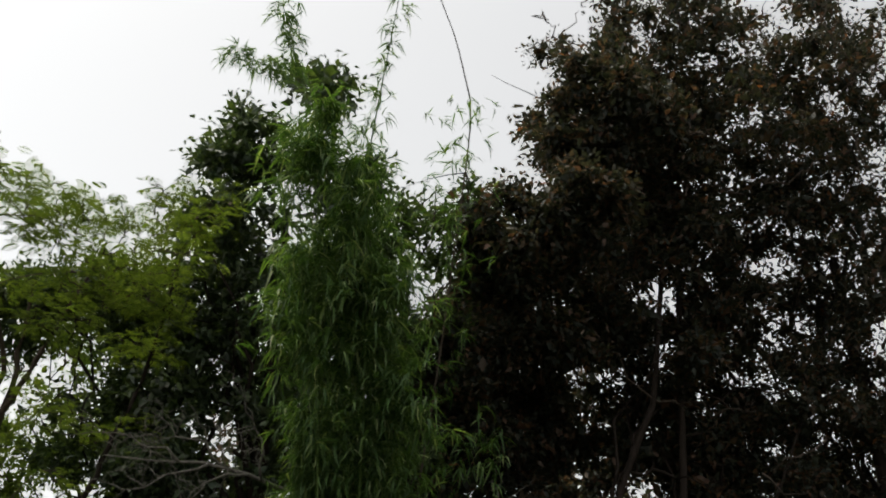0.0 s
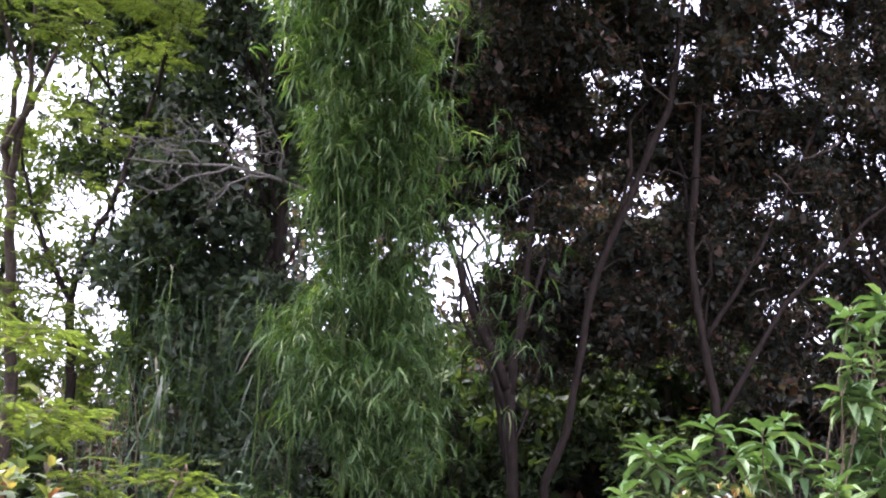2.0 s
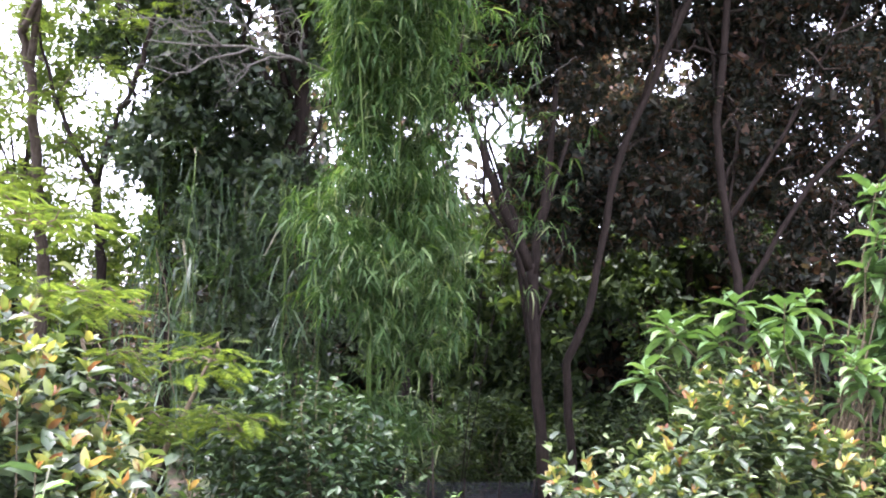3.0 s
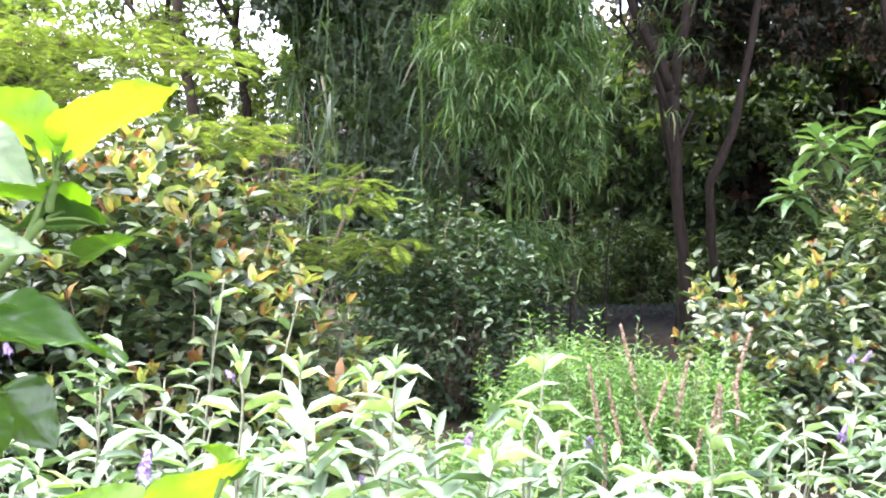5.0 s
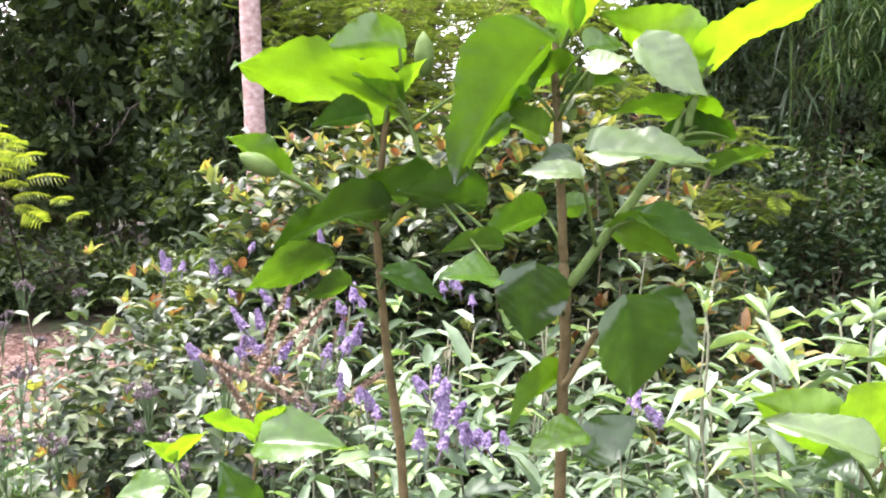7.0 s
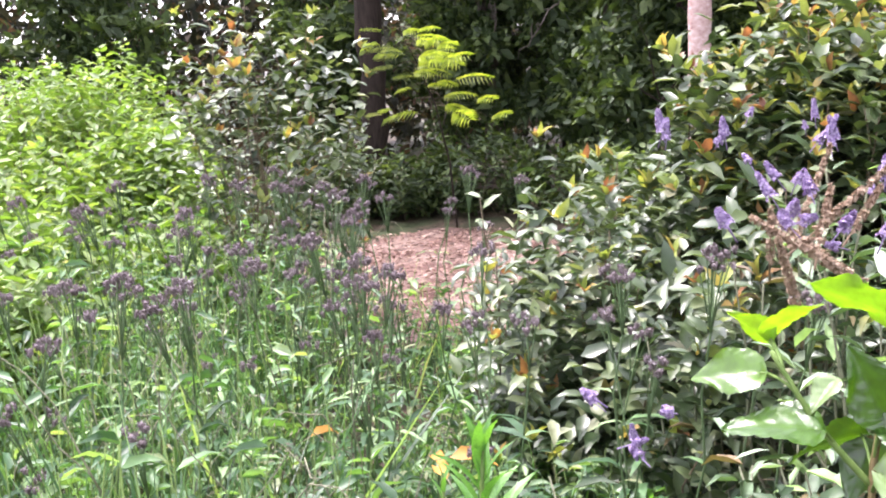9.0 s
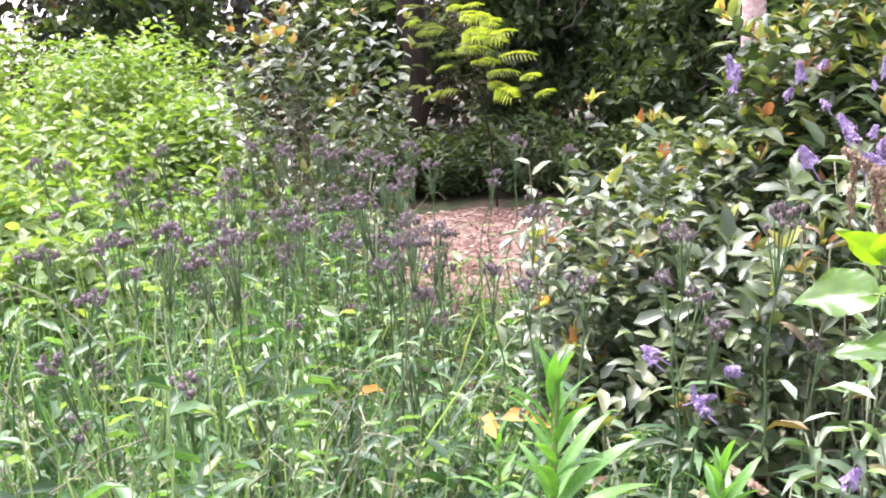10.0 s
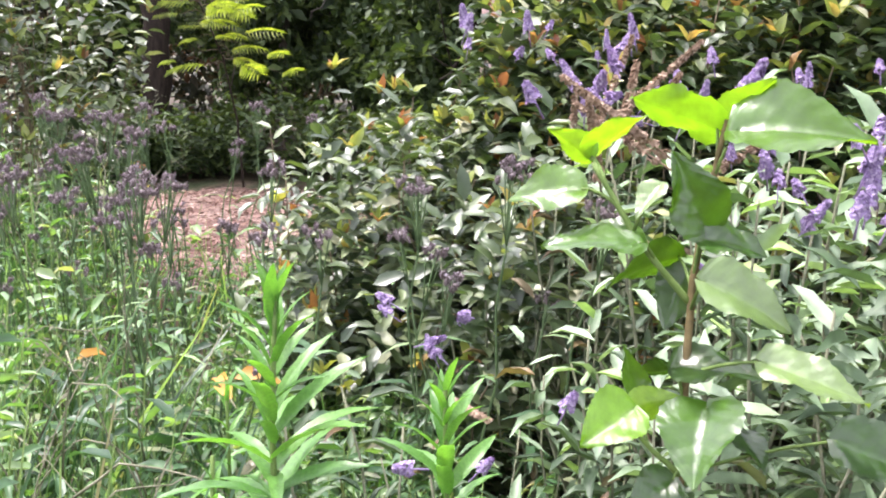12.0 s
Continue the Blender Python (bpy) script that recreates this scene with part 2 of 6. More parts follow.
L_HIB = veined_material("hibiscus_leaf", [(0.0, (0.022, 0.058, 0.007)), (0.5, (0.042, 0.105, 0.009)), (1.0, (0.095, 0.19, 0.014))], 0.3, 0.44, (3.1, 2.7, 0.22), 0.6)
# Copy of L_HIB with sun glint put into its colour and gloss.
L_HIB_GLINT = veined_material("glinting_hibiscus_leaf", [(0.0, (0.04, 0.09, 0.012)), (1.0, (0.09, 0.16, 0.02))], 0.5, 0.3, (2.6, 2.4, 0.24), 1.0)
# Darker, less translucent copy of L_HIB: shade put into the leaf colour.
L_HIB_SHADY = veined_material("shady_hibiscus_leaf", [(0.0, (0.016, 0.045, 0.005)), (0.6, (0.03, 0.078, 0.008)), (1.0, (0.055, 0.125, 0.011))], 0.3, 0.28, (2.8, 2.6, 0.2), 0.5)
L_HIB_YOUNG = veined_material("young_hibiscus_leaf", [(0.0, (0.125, 0.27, 0.016)), (1.0, (0.185, 0.31, 0.02))], 0.4, 0.5, (1.35, 1.5, 0.22), 0.5, 0.8)
L_PURPLE = leaf_material("purple_floret", [(0.0, (0.17, 0.11, 0.24)), (0.6, (0.3, 0.225, 0.4)), (1.0, (0.52, 0.45, 0.58))], 0.6, 0.3, glow=(1.2, 1.0, 1.2))
L_FADED = leaf_material("faded_brown_floret", [(0.0, (0.15, 0.1, 0.065)), (0.7, (0.29, 0.2, 0.14)), (1.0, (0.36, 0.28, 0.21))], 0.8, 0.25, glow=(1, 1, 1))
L_VERBENA = leaf_material("verbena_floret", [(0.0, (0.064, 0.049, 0.043)), (0.5, (0.14, 0.111, 0.111)), (0.8, (0.238, 0.191, 0.217)), (0.94, (0.365, 0.315, 0.365)), (1.0, (0.459, 0.433, 0.425))], 0.7, 0.22, glow=(1.1, 1, 1.1))
L_LITTER = leaf_material("dry_leaf_litter", [(0.0, (0.07, 0.04, 0.03)), (0.6, (0.2, 0.115, 0.09)), (1.0, (0.42, 0.31, 0.26))], 0.7, 0.15, glow=(1, 1, 1))

L_DEADLEAF = leaf_material("orange_dead_leaf", [(0.0, (0.42, 0.16, 0.03)), (1.0, (0.5, 0.3, 0.06))], 0.55, 0.3, glow=(1.2, 1.0, 0.8))

# ---- geometry kit ----
rng = np.random.default_rng(11)


def unit(a):
    a = np.asarray(a, float)
    return a / (np.linalg.norm(a, axis=-1, keepdims=True) + 1e-9)


def template(kind):
    """A leaf of unit length along x: its points (length, width, lift) and triangles."""
    if kind == "small":
        v = [(0, 0, 0), (0.42, 0.5, 0.1), (1, 0, -0.08), (0.42, -0.5, 0.1)]
        f = [(0, 2, 1), (0, 3, 2)]
    elif kind == "oval":
        v = [(0, 0, 0), (0.3, 0.46, 0.08), (0.7, 0.36, 0.04), (1, 0, -0.14), (0.7, -0.36, 0.04), (0.3, -0.46, 0.08)]
        f = [(0, 3, 2), (0, 2, 1), (0, 4, 3), (0, 5, 4)]
    elif kind == "leaf":
        v = [(0, 0, 0), (0.34, 0, -0.03), (0.7, 0, -0.05), (1, 0, -0.2), (0.28, 0.47, 0.07), (0.68, 0.36, 0.03), (0.28, -0.47, 0.07), (0.68, -0.36, 0.03)]
        f = [(0, 1, 4), (1, 2, 5), (1, 5, 4), (2, 3, 5), (0, 6, 1), (1, 7, 2), (1, 6, 7), (2, 7, 3)]
    elif kind == "blade":
        v = [(0, 0, 0), (0.25, 0.5, 0.03), (0.25, -0.5, 0.03), (0.62, 0.42, -0.1), (0.62, -0.42, -0.1), (1, 0, -0.38)]
        f = [(0, 2, 1), (1, 2, 4), (1, 4, 3), (3, 4, 5)]
    elif kind == "frond":
        v, f = [], []
        n = 11
        for k in range(n):
            x = 0.12 + 0.86 * k / n
            reach = 0.34 * math.sin(math.pi * (0.2 + 0.75 * k / n)) + 0.04
            for side in (1, -1):
                o = len(v)
                z = -0.22 * x * x
                v += [(x, 0.01 * side, z), (x + 0.10, side * reach * 0.5 + 0.05 * side, z + 0.012), (x + 0.15, side * reach, z - 0.05), (x + 0.045, side * reach * 0.5, z + 0.012)]
                f += [(o, o + 1, o + 2), (o, o + 2, o + 3)] if side < 0 else [(o, o + 2, o + 1), (o, o + 3, o + 2)]
        o = len(v)
        v += [(0, 0.006, 0), (0, -0.006, 0), (0.6, -0.005, -0.08), (0.6, 0.005, -0.08), (1, 0, -0.22)]
        f += [(o, o + 1, o + 2), (o, o + 2, o + 3), (o + 3, o + 2, o + 4)]
    elif kind == "pinnate":
        v, f = [], []
        for k in range(10):
            x = 0.14 + 0.084 * k
            reach = 0.3 * math.sin(math.pi * (0.18 + 0.075 * k)) + 0.03
            z = 0.12 * x - 0.3 * x * x
            for side in (1, -1):
                o = len(v)
                v += [(x, 0.0, z), (x + 0.045, side * reach * 0.4, z + 0.01), (x + 0.09, side * reach, z - 0.1), (x + 0.012, side * reach * 0.45, z - 0.005)]
                f += [(o, o + 1, o + 2), (o, o + 2, o + 3)] if side < 0 else [(o, o + 2, o + 1), (o, o + 3, o + 2)]
        o = len(v)
        v += [(0, 0.008, 0), (0, -0.008, 0), (0.5, -0.006, -0.015), (0.5, 0.006, -0.015), (1, 0, -0.18)]
        f += [(o, o + 1, o + 2), (o, o + 2, o + 3), (o + 3, o + 2, o + 4)]
    return np.array(v, float), np.array(f, int)


TEMPLATES = {k: template(k) for k in ("small", "oval", "leaf", "blade", "frond", "pinnate")}


def leaves(kind, pos, way, up, length, width, curl=1.0):
    """Many leaves at once: places, directions, upper sides, lengths and widths."""
    tv, tf = TEMPLATES[kind]
    x = unit(way)
    y = unit(np.cross(up, x))
    z = np.cross(x, y)
    length, width = np.broadcast_to(length, len(pos))[:, None, None], np.broadcast_to(width, len(pos))[:, None, None]
    curl = np.broadcast_to(curl, len(pos))[:, None, None]
    v = pos[:, None, :] + length * tv[None, :, 0:1] * x[:, None] + width * tv[None, :, 1:2] * y[:, None] + length * curl * tv[None, :, 2:3] * z[:, None]
    f = tf[None] + (np.arange(len(pos)) * len(tv))[:, None, None]
    return v.reshape(-1, 3), f.reshape(-1, 3)


def tube(points, radii, sides=6):
    """A round stem through the points, tapering by the radii."""
    p = np.asarray(points, float)
    r = np.broadcast_to(np.asarray(radii, float), len(p))
    d = unit(np.gradient(p, axis=0))
    side = unit(np.cross(d, np.where(np.abs(d[:, 2:3]) > 0.9, [[1.0, 0, 0]], [[0, 0, 1.0]])))
    other = np.cross(d, side)
    a = np.linspace(0, 2 * np.pi, sides, endpoint=False)
    v = p[:, None] + r[:, None, None] * (np.cos(a)[None, :, None] * side[:, None] + np.sin(a)[None, :, None] * other[:, None])
    f = []
    for k in range(len(p) - 1):
        for s in range(sides):
            a0, a1 = k * sides + s, k * sides + (s + 1) % sides
            f += [(a0, a1, a1 + sides), (a0, a1 + sides, a0 + sides)]
    v = v.reshape(-1, 3)
    f += [(0, s + 1, s) for s in range(1, sides - 1)]
    e = (len(p) - 1) * sides
    f += [(e, e + s, e + s + 1) for s in range(1, sides - 1)]
    return v, np.array(f, int)


def join(pieces):
    vs, fs, o = [], [], 0
    for v, f in pieces:
        vs.append(v)
        fs.append(f + o)
        o += len(v)
    return np.concatenate(vs), np.concatenate(fs)


def mesh_of(name, v, f, material, smooth=False):
    me = bpy.data.meshes.new(name)
    me.vertices.add(len(v))
    me.vertices.foreach_set("co", np.ascontiguousarray(v, np.float32).ravel())
    me.loops.add(f.size)
    me.loops.foreach_set("vertex_index", np.ascontiguousarray(f, np.int32).ravel())
    me.polygons.add(len(f))
    me.polygons.foreach_set("loop_start", np.arange(0, f.size, 3, dtype=np.int32))
    if smooth:
        me.polygons.foreach_set("use_smooth", np.ones(len(f), bool))
    me.update(calc_edges=True)
    me.materials.append(material)
    return me


def part(name, vf, material, parent, label="", smooth=False, kind=""):
    ob = new(name, mesh_of(name, vf[0], vf[1], material, smooth))
    ob.parent = parent
    return tagged(ob, label=label, kind=kind)


def thing(name, base, label, category, group="", kind=""):
    ob = new(name)
    ob.location = base
    ob.empty_display_size = 0.1
    return tagged(ob, label, category, group, kind)


def bend(a, b, sag=0.0, n=8, wob=0.0):
    """Points from a to b, bowed by sag and made uneven by wob."""
    t = np.linspace(0, 1, n)[:, None]
    p = np.asarray(a, float) * (1 - t) + np.asarray(b, float) * t
    p[:, 2:3] += sag * 4 * t * (1 - t)
    if wob:
        w = rng.normal(0, wob, (n, 3))
        w[0] = 0
        p += w * np.sin(np.pi * np.clip(t, 0, 0.75))
    return p


def in_blobs(blobs, n, shell=0.45):
    """Random places in ellipsoids (centre, radii), denser towards their skin."""
    c = np.array([b[0] for b in blobs], float)
    r = np.array([b[1] for b in blobs], float)
    vol = r.prod(1) ** (2 / 3)
    pick = rng.choice(len(blobs), n, p=vol / vol.sum())
    d = unit(rng.normal(size=(n, 3)))
    s = rng.uniform(shell, 1.0, n) ** 0.6
    return c[pick] + d * r[pick] * s[:, None], d


def clump_leaves(kind, centres, outward, per, spread, length, ratio, flat=0.5, droop=0.2, jitter=0.25, curl=1.0):
    """Leaves in twigs' clumps round the centres."""
    n = len(centres) * per
    c = np.repeat(centres, per, 0)
    o = np.repeat(outward, per, 0)
    off = rng.normal(0, 1, (n, 3)) * spread * np.array([1, 1, 0.7])
    way = unit(off) * 0.7 + o * 0.5 + rng.normal(0, 0.5, (n, 3))
    way[:, 2] -= droop
    up = rng.normal(0, 0.55, (n, 3)) + np.array([0, 0, flat * 2])
    ln = length * rng.uniform(1 - jitter * 2, 1 + jitter, n)
    return leaves(kind, c + off, way, up, ln, ln * ratio * rng.uniform(0.8, 1.2, n), curl)


def woody(name_base, base, trunk_points, radii, limb_ends, bark, label, category="tree", group="", limb_from=(0.45, 1.0), sides=10, twig=0.012):
    """A tree's Empty with its trunk and limbs."""
    t = thing(name_base, base, label, category, group)
    pts = np.array(trunk_points, float) - np.array(base)
    fine = np.linspace(0, len(pts) - 1, len(pts) * 5)
    path = np.stack([np.interp(fine, np.arange(len(pts)), pts[:, k]) for k in range(3)], 1)
    path[1:-1] += rng.normal(0, radii[0] * 0.12, (len(path) - 2, 3))
    rad = np.interp(fine, np.arange(len(pts)), np.linspace(radii[0], radii[1], len(pts))) * rng.uniform(0.92, 1.08, len(fine))
    part("trunk", tube(path, rad, sides), bark, t, smooth=True)
    for e in limb_ends:
        k = int(rng.uniform(*limb_from) * (len(path) - 1))
        a, b = path[k], np.array(e, float) - np.array(base)
        q = bend(a, b, 0.12 * np.linalg.norm(b - a) * rng.uniform(0.2, 1), 9, 0.05 * np.linalg.norm(b - a))
        r0 = min(rad[k] * 0.5, 0.012 + 0.012 * np.linalg.norm(b - a))
        pieces = [tube(q, np.linspace(r0, 0.008, len(q)), 6)]
        for _ in range(5):
            s = q[rng.integers(3, len(q))]
            e2 = s + rng.normal(0, 0.28, 3) + np.array([0, 0, 0.15])
            pieces.append(tube(bend(s, e2, 0.03, 4, 0.02), np.linspace(twig * 0.8, 0.003, 4), 4))
        part("limb", join(pieces), bark, t, smooth=True)
    return t


def local(vf, base):
    return vf[0] - np.asarray(base, float), vf[1]


# ---- ground ----
def ground_sheet():
    near = np.linspace(-14, 14, 113)
    steps = np.r_[-2500, -800, -250, -90, -40, -22, near, 22, 40, 90, 250, 800, 2500]
    gx, gy = np.meshgrid(steps, steps)
    gz = 0.03 * np.sin(gx * 1.3) * np.cos(gy * 1.1) + 0.015 * np.sin(gx * 5.1 + gy * 3.7)
    gz[(np.abs(gx) > 14) | (np.abs(gy) > 14)] = 0
    v = np.stack([gx, gy, gz - 0.03], -1).reshape(-1, 3)
    n = len(steps)
    i = (np.arange(n - 1)[:, None] * n + np.arange(n - 1)[None]).ravel()
    f = np.concatenate([np.stack([i, i + 1, i + n + 1], 1), np.stack([i, i + n + 1, i + n], 1)])
    ob = new("ground", mesh_of("ground", v, f, M_SOIL, True))
    return tagged(ob, "dark garden soil with leaf litter and moss", "ground", kind="structure")


def red_path():
    n = 72
    a = np.linspace(0, 2 * np.pi, n, endpoint=False)
    wob = 1 + 0.07 * np.sin(3 * a + 1) + 0.05 * np.sin(7 * a) + 0.03 * np.sin(15 * a)
    rings = []
    for s in (0.0, 0.35, 0.7, 0.95, 1.0):
        x = s * wob * 1.8 * np.cos(a)
        y = s * wob * 1.2 * np.sin(a)
        c, q = math.cos(radians(122)), math.sin(radians(122))
        z = 0.03 + 0.012 * np.sin(5 * x) * np.cos(6 * y) - (0.05 if s == 1.0 else 0)
        rings.append(np.stack([-4.65 + c * x - q * y, 4.95 + q * x + c * y, np.broadcast_to(z, n)], 1))
    v = np.concatenate(rings)
    f = []
    for r in range(4):
        for k in range(n):
            p, q = r * n + k, r * n + (k + 1) % n
            f += [(p, p + n, q + n), (p, q + n, q)]
    ob = new("garden_path", mesh_of("garden_path", v, np.array(f), M_PATH, True))
    return tagged(ob, "bare patch of red earth path with dry leaves", "path", kind="structure")


ground_sheet()
red_path()


# ---- tall trees behind the garden ----
def crown_part(tree, base, blobs, clumps, per, spread, length, ratio, material, kind="small", name="crown", droop=0.2):
    """Leaves in boughs: each a mass of short leafy twigs round a heart of oversized leaves added to block the sky, with
    gaps between the boughs.
    """
    blobs = [(c, [r * 0.86 for r in rad]) for c, rad in blobs]
    n = max(8, clumps // 8)
    c, o = in_blobs(blobs, n, 0.12)
    size = rng.uniform(0.5, 1.1, n)
    twigs = 22
    cc, oo, ss = np.repeat(c, twigs, 0), np.repeat(o, twigs, 0), np.repeat(size, twigs)
    d = unit(rng.normal(0, 1, (n * twigs, 3)) + oo * 0.35)
    reach = ss[:, None] * rng.uniform(0.5, 1.0, (n * twigs, 1)) * [[0.46, 0.46, 0.34]]
    m = max(5, int(per * 0.145))
    s = rng.uniform(0.3, 1.0, (n * twigs, m, 1))
    p = cc[:, None] + (d * reach)[:, None] * s + rng.normal(0, 0.3 * spread, (n * twigs, m, 3))
    way = d[:, None] * 0.7 + rng.normal(0, 0.75, p.shape)
    way[..., 2] -= droop
    p, way = p.reshape(-1, 3), way.reshape(-1, 3)
    up = rng.normal(0, 0.6, p.shape) + [0, 0, 0.9]
    ln = length * rng.uniform(0.5, 1.25, len(p))
    outer = leaves(kind, p, way, up, ln, ln * ratio * rng.uniform(0.8, 1.2, len(p)))
    k = 24
    h = np.repeat(c, k, 0) + unit(rng.normal(0, 1, (n * k, 3))) * rng.uniform(0, 0.62, (n * k, 1)) * np.repeat(size, k)[:, None] * [0.46, 0.46, 0.34]
    ln = length * rng.uniform(1.4, 2.3, n * k)
    heart = leaves(kind, h, rng.normal(0, 1, h.shape), rng.normal(0, 0.7, h.shape) + [0, 0, 0.7], ln, ln * 0.55)
    part(name, local(join([outer, heart]), base), material, tree)


def grove_tree(base, trunk, radii, blobs, clumps, per=72, limbs=10, bark=None, leaf=None, length=0.09, spread=0.2, label="dark broad-leaved woodland tree with dense olive crown", name="tree", stems=(), twiggy=0):
    ends, _ = in_blobs(blobs, limbs, 0.3)
    t = woody(name, base, trunk, radii, ends, bark or M_BARK_DARK, label, "tree", "woodland trees")
    for pts, r0, r1 in stems:
        q = np.array(pts, float) - np.array(base)
        fine = np.linspace(0, len(q) - 1, len(q) * 4)
        q = np.stack([np.interp(fine, np.arange(len(q)), q[:, k]) for k in range(3)], 1)
        q[1:-1] += rng.normal(0, r0 * 0.15, (len(q) - 2, 3))
        part("limb", tube(q, np.linspace(r0, r1, len(q)), 8), bark or M_BARK_DARK, t, smooth=True)
    if twiggy:
        c, _ = in_blobs(blobs, twiggy, 0.2)
        held = [np.array(p, float) for p in trunk[1:]] + list(ends)
        twigs = []
        for p in c[np.argsort([min(np.linalg.norm(q - h) for h in held) for q in c])]:
            e = min(held, key=lambda h: np.linalg.norm(h - p))
            twigs.append(tube(bend(e, p, -0.05, 6, 0.05) - np.array(base), np.linspace(0.012, 0.004, 6), 4))
            held.append(p)
        part("branchwork", join(twigs), M_BARK_BROWN, t, kind="stuff")
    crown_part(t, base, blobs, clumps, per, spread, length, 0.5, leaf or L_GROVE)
    return t



# fork-trunked tree and its neighbours in the shade
grove_tree((3.08, 9.2, 0), [(3.08, 9.2, -0.05), (2.95, 9.2, 1.2), (2.82, 9.15, 2.5)], (0.065, 0.052),
           [((2.25, 9.6, 4.9), (0.7, 0.8, 0.9)), ((3.1, 9.7, 5.4), (1.1, 1.1, 1.4)), ((2.7, 9.3, 6.6), (0.7, 0.8, 0.7)), ((3.3, 9.9, 3.4), (0.9, 0.8, 0.8)), ((1.8, 9.2, 5.4), (0.5, 0.5, 0.8)), ((2.55, 7.9, 6.6), (0.7, 0.6, 0.75)), ((3.15, 7.6, 7.0), (0.7, 0.6, 0.7)), ((2.2, 8.5, 5.5), (0.75, 0.6, 0.8)), ((3.0, 8.4, 5.9), (0.7, 0.6, 0.8))], 2100,
           stems=[([(2.82, 9.15, 2.45), (2.4, 9.15, 3.3), (2.1, 9.16, 4.1), (1.95, 9.2, 5.2)], 0.055, 0.02),
                  ([(2.84, 9.15, 2.4), (2.98, 9.2, 3.3), (3.1, 9.3, 4.6), (3.0, 9.4, 6.0)], 0.05, 0.02)],
           limbs=5, label="woodland tree with a trunk forked low and a dark crown")
grove_tree((3.4, 9.25, 0), [(3.4, 9.25, -0.05), (3.22, 9.15, 1.5), (3.42, 9.05, 2.1), (3.6, 8.9, 3.5), (4.25, 8.4, 5.4), (4.5, 8.3, 7.6)], (0.047, 0.028),
           [((4.4, 8.6, 6.8), (1.4, 1.2, 1.6)), ((4.2, 8.7, 8.4), (1.1, 1.1, 1.2)), ((4.9, 9.2, 5.2), (1.1, 1.0, 1.2)), ((4.1, 9.6, 3.6), (1.0, 0.9, 1.0)), ((3.5, 8.8, 6.4), (0.8, 0.8, 0.9)), ((3.5, 7.6, 8.4), (0.9, 0.8, 1.0)), ((5.6, 9.4, 6.9), (0.8, 0.6, 0.7)), ((3.8, 9.4, 5.6), (0.6, 0.5, 0.65))], 2150, twiggy=90,
           limbs=5, label="slim leaning woodland tree with a dark crown")
grove_tree((5.2, 8.9, 0), [(5.2, 8.9, -0.05), (4.95, 8.8, 2.0), (4.6, 8.7, 3.8), (4.8, 8.6, 7.5)], (0.055, 0.03),
           [((5.4, 8.2, 8.6), (1.7, 1.4, 1.8)), ((4.5, 8.4, 10.2), (1.6, 1.3, 1.4)), ((6.0, 9.0, 5.4), (1.3, 1.2, 1.5)), ((5.2, 9.4, 3.4), (1.2, 0.9, 1.1)), ((5.6, 9.3, 1.6), (1.2, 0.8, 1.0)), ((5.0, 8.9, 4.1), (0.8, 0.5, 0.7)), ((5.8, 8.9, 4.3), (0.9, 0.6, 0.9))], 2200, per=60, length=0.072, twiggy=170,
           stems=[([(4.9, 8.8, 2.2), (5.5, 8.5, 3.4), (6.3, 8.2, 4.3), (7.2, 8.0, 5.0)], 0.032, 0.01), ([(4.75, 8.75, 3.0), (5.3, 8.5, 4.0), (5.8, 8.2, 5.3)], 0.028, 0.01)],
           label="tall dark woodland tree with long crooked limbs")
grove_tree((7.2, 8.6, 0), [(7.2, 8.6, -0.05), (7.0, 8.5, 2.6), (6.7, 8.4, 7.5)], (0.1, 0.06),
           [((6.9, 8.2, 7.2), (1.8, 1.5, 2.2)), ((7.8, 8.6, 4.0), (1.5, 1.3, 1.6)), ((6.6, 9.2, 3.4), (1.1, 0.9, 1.2)), ((6.4, 7.8, 10.0), (2.0, 1.5, 1.6)), ((7.0, 9.3, 1.5), (1.2, 0.8, 1.0)), ((7.6, 8.2, 5.6), (1.2, 1.0, 1.2)), ((6.2, 8.4, 5.2), (1.0, 0.8, 1.2))], 2700, per=60, length=0.072, limbs=26, twiggy=240,
           label="tall dark woodland tree with reddish brown leaves")
grove_tree((9.4, 7.2, 0), [(9.4, 7.2, -0.05), (9.2, 7.2, 3.0), (9.0, 7.0, 7.0)], (0.16, 0.09),
           [((8.6, 7.1, 7.6), (1.7, 1.5, 2.4)), ((9.2, 7.2, 3.9), (1.5, 1.3, 1.8)), ((9.0, 7.5, 1.5), (1.3, 1.0, 1.0))], 1100)
# darker trees further back close the view under the crowns
for bx, by, h, w in ((2.4, 12.6, 2.9, 1.6), (5.0, 12.6, 5.8, 1.7), (6.6, 12.2, 6.0, 2.2), (8.8, 10.8, 6.4, 2.1), (11.4, 8.5, 6.0, 1.9), (3.4, 11.6, 3.4, 1.6), (5.6, 11.4, 3.6, 1.8), (-0.2, 12.8, 4.4, 1.4)):
    # trees above 5 m take L_GROVE, whose near-black leaf stands in for shade
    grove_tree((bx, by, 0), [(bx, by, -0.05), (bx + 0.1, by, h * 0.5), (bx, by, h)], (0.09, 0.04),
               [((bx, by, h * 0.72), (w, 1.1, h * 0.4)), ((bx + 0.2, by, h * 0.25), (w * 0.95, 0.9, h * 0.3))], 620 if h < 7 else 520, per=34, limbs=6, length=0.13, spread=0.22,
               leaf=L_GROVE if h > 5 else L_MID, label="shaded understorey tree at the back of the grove")


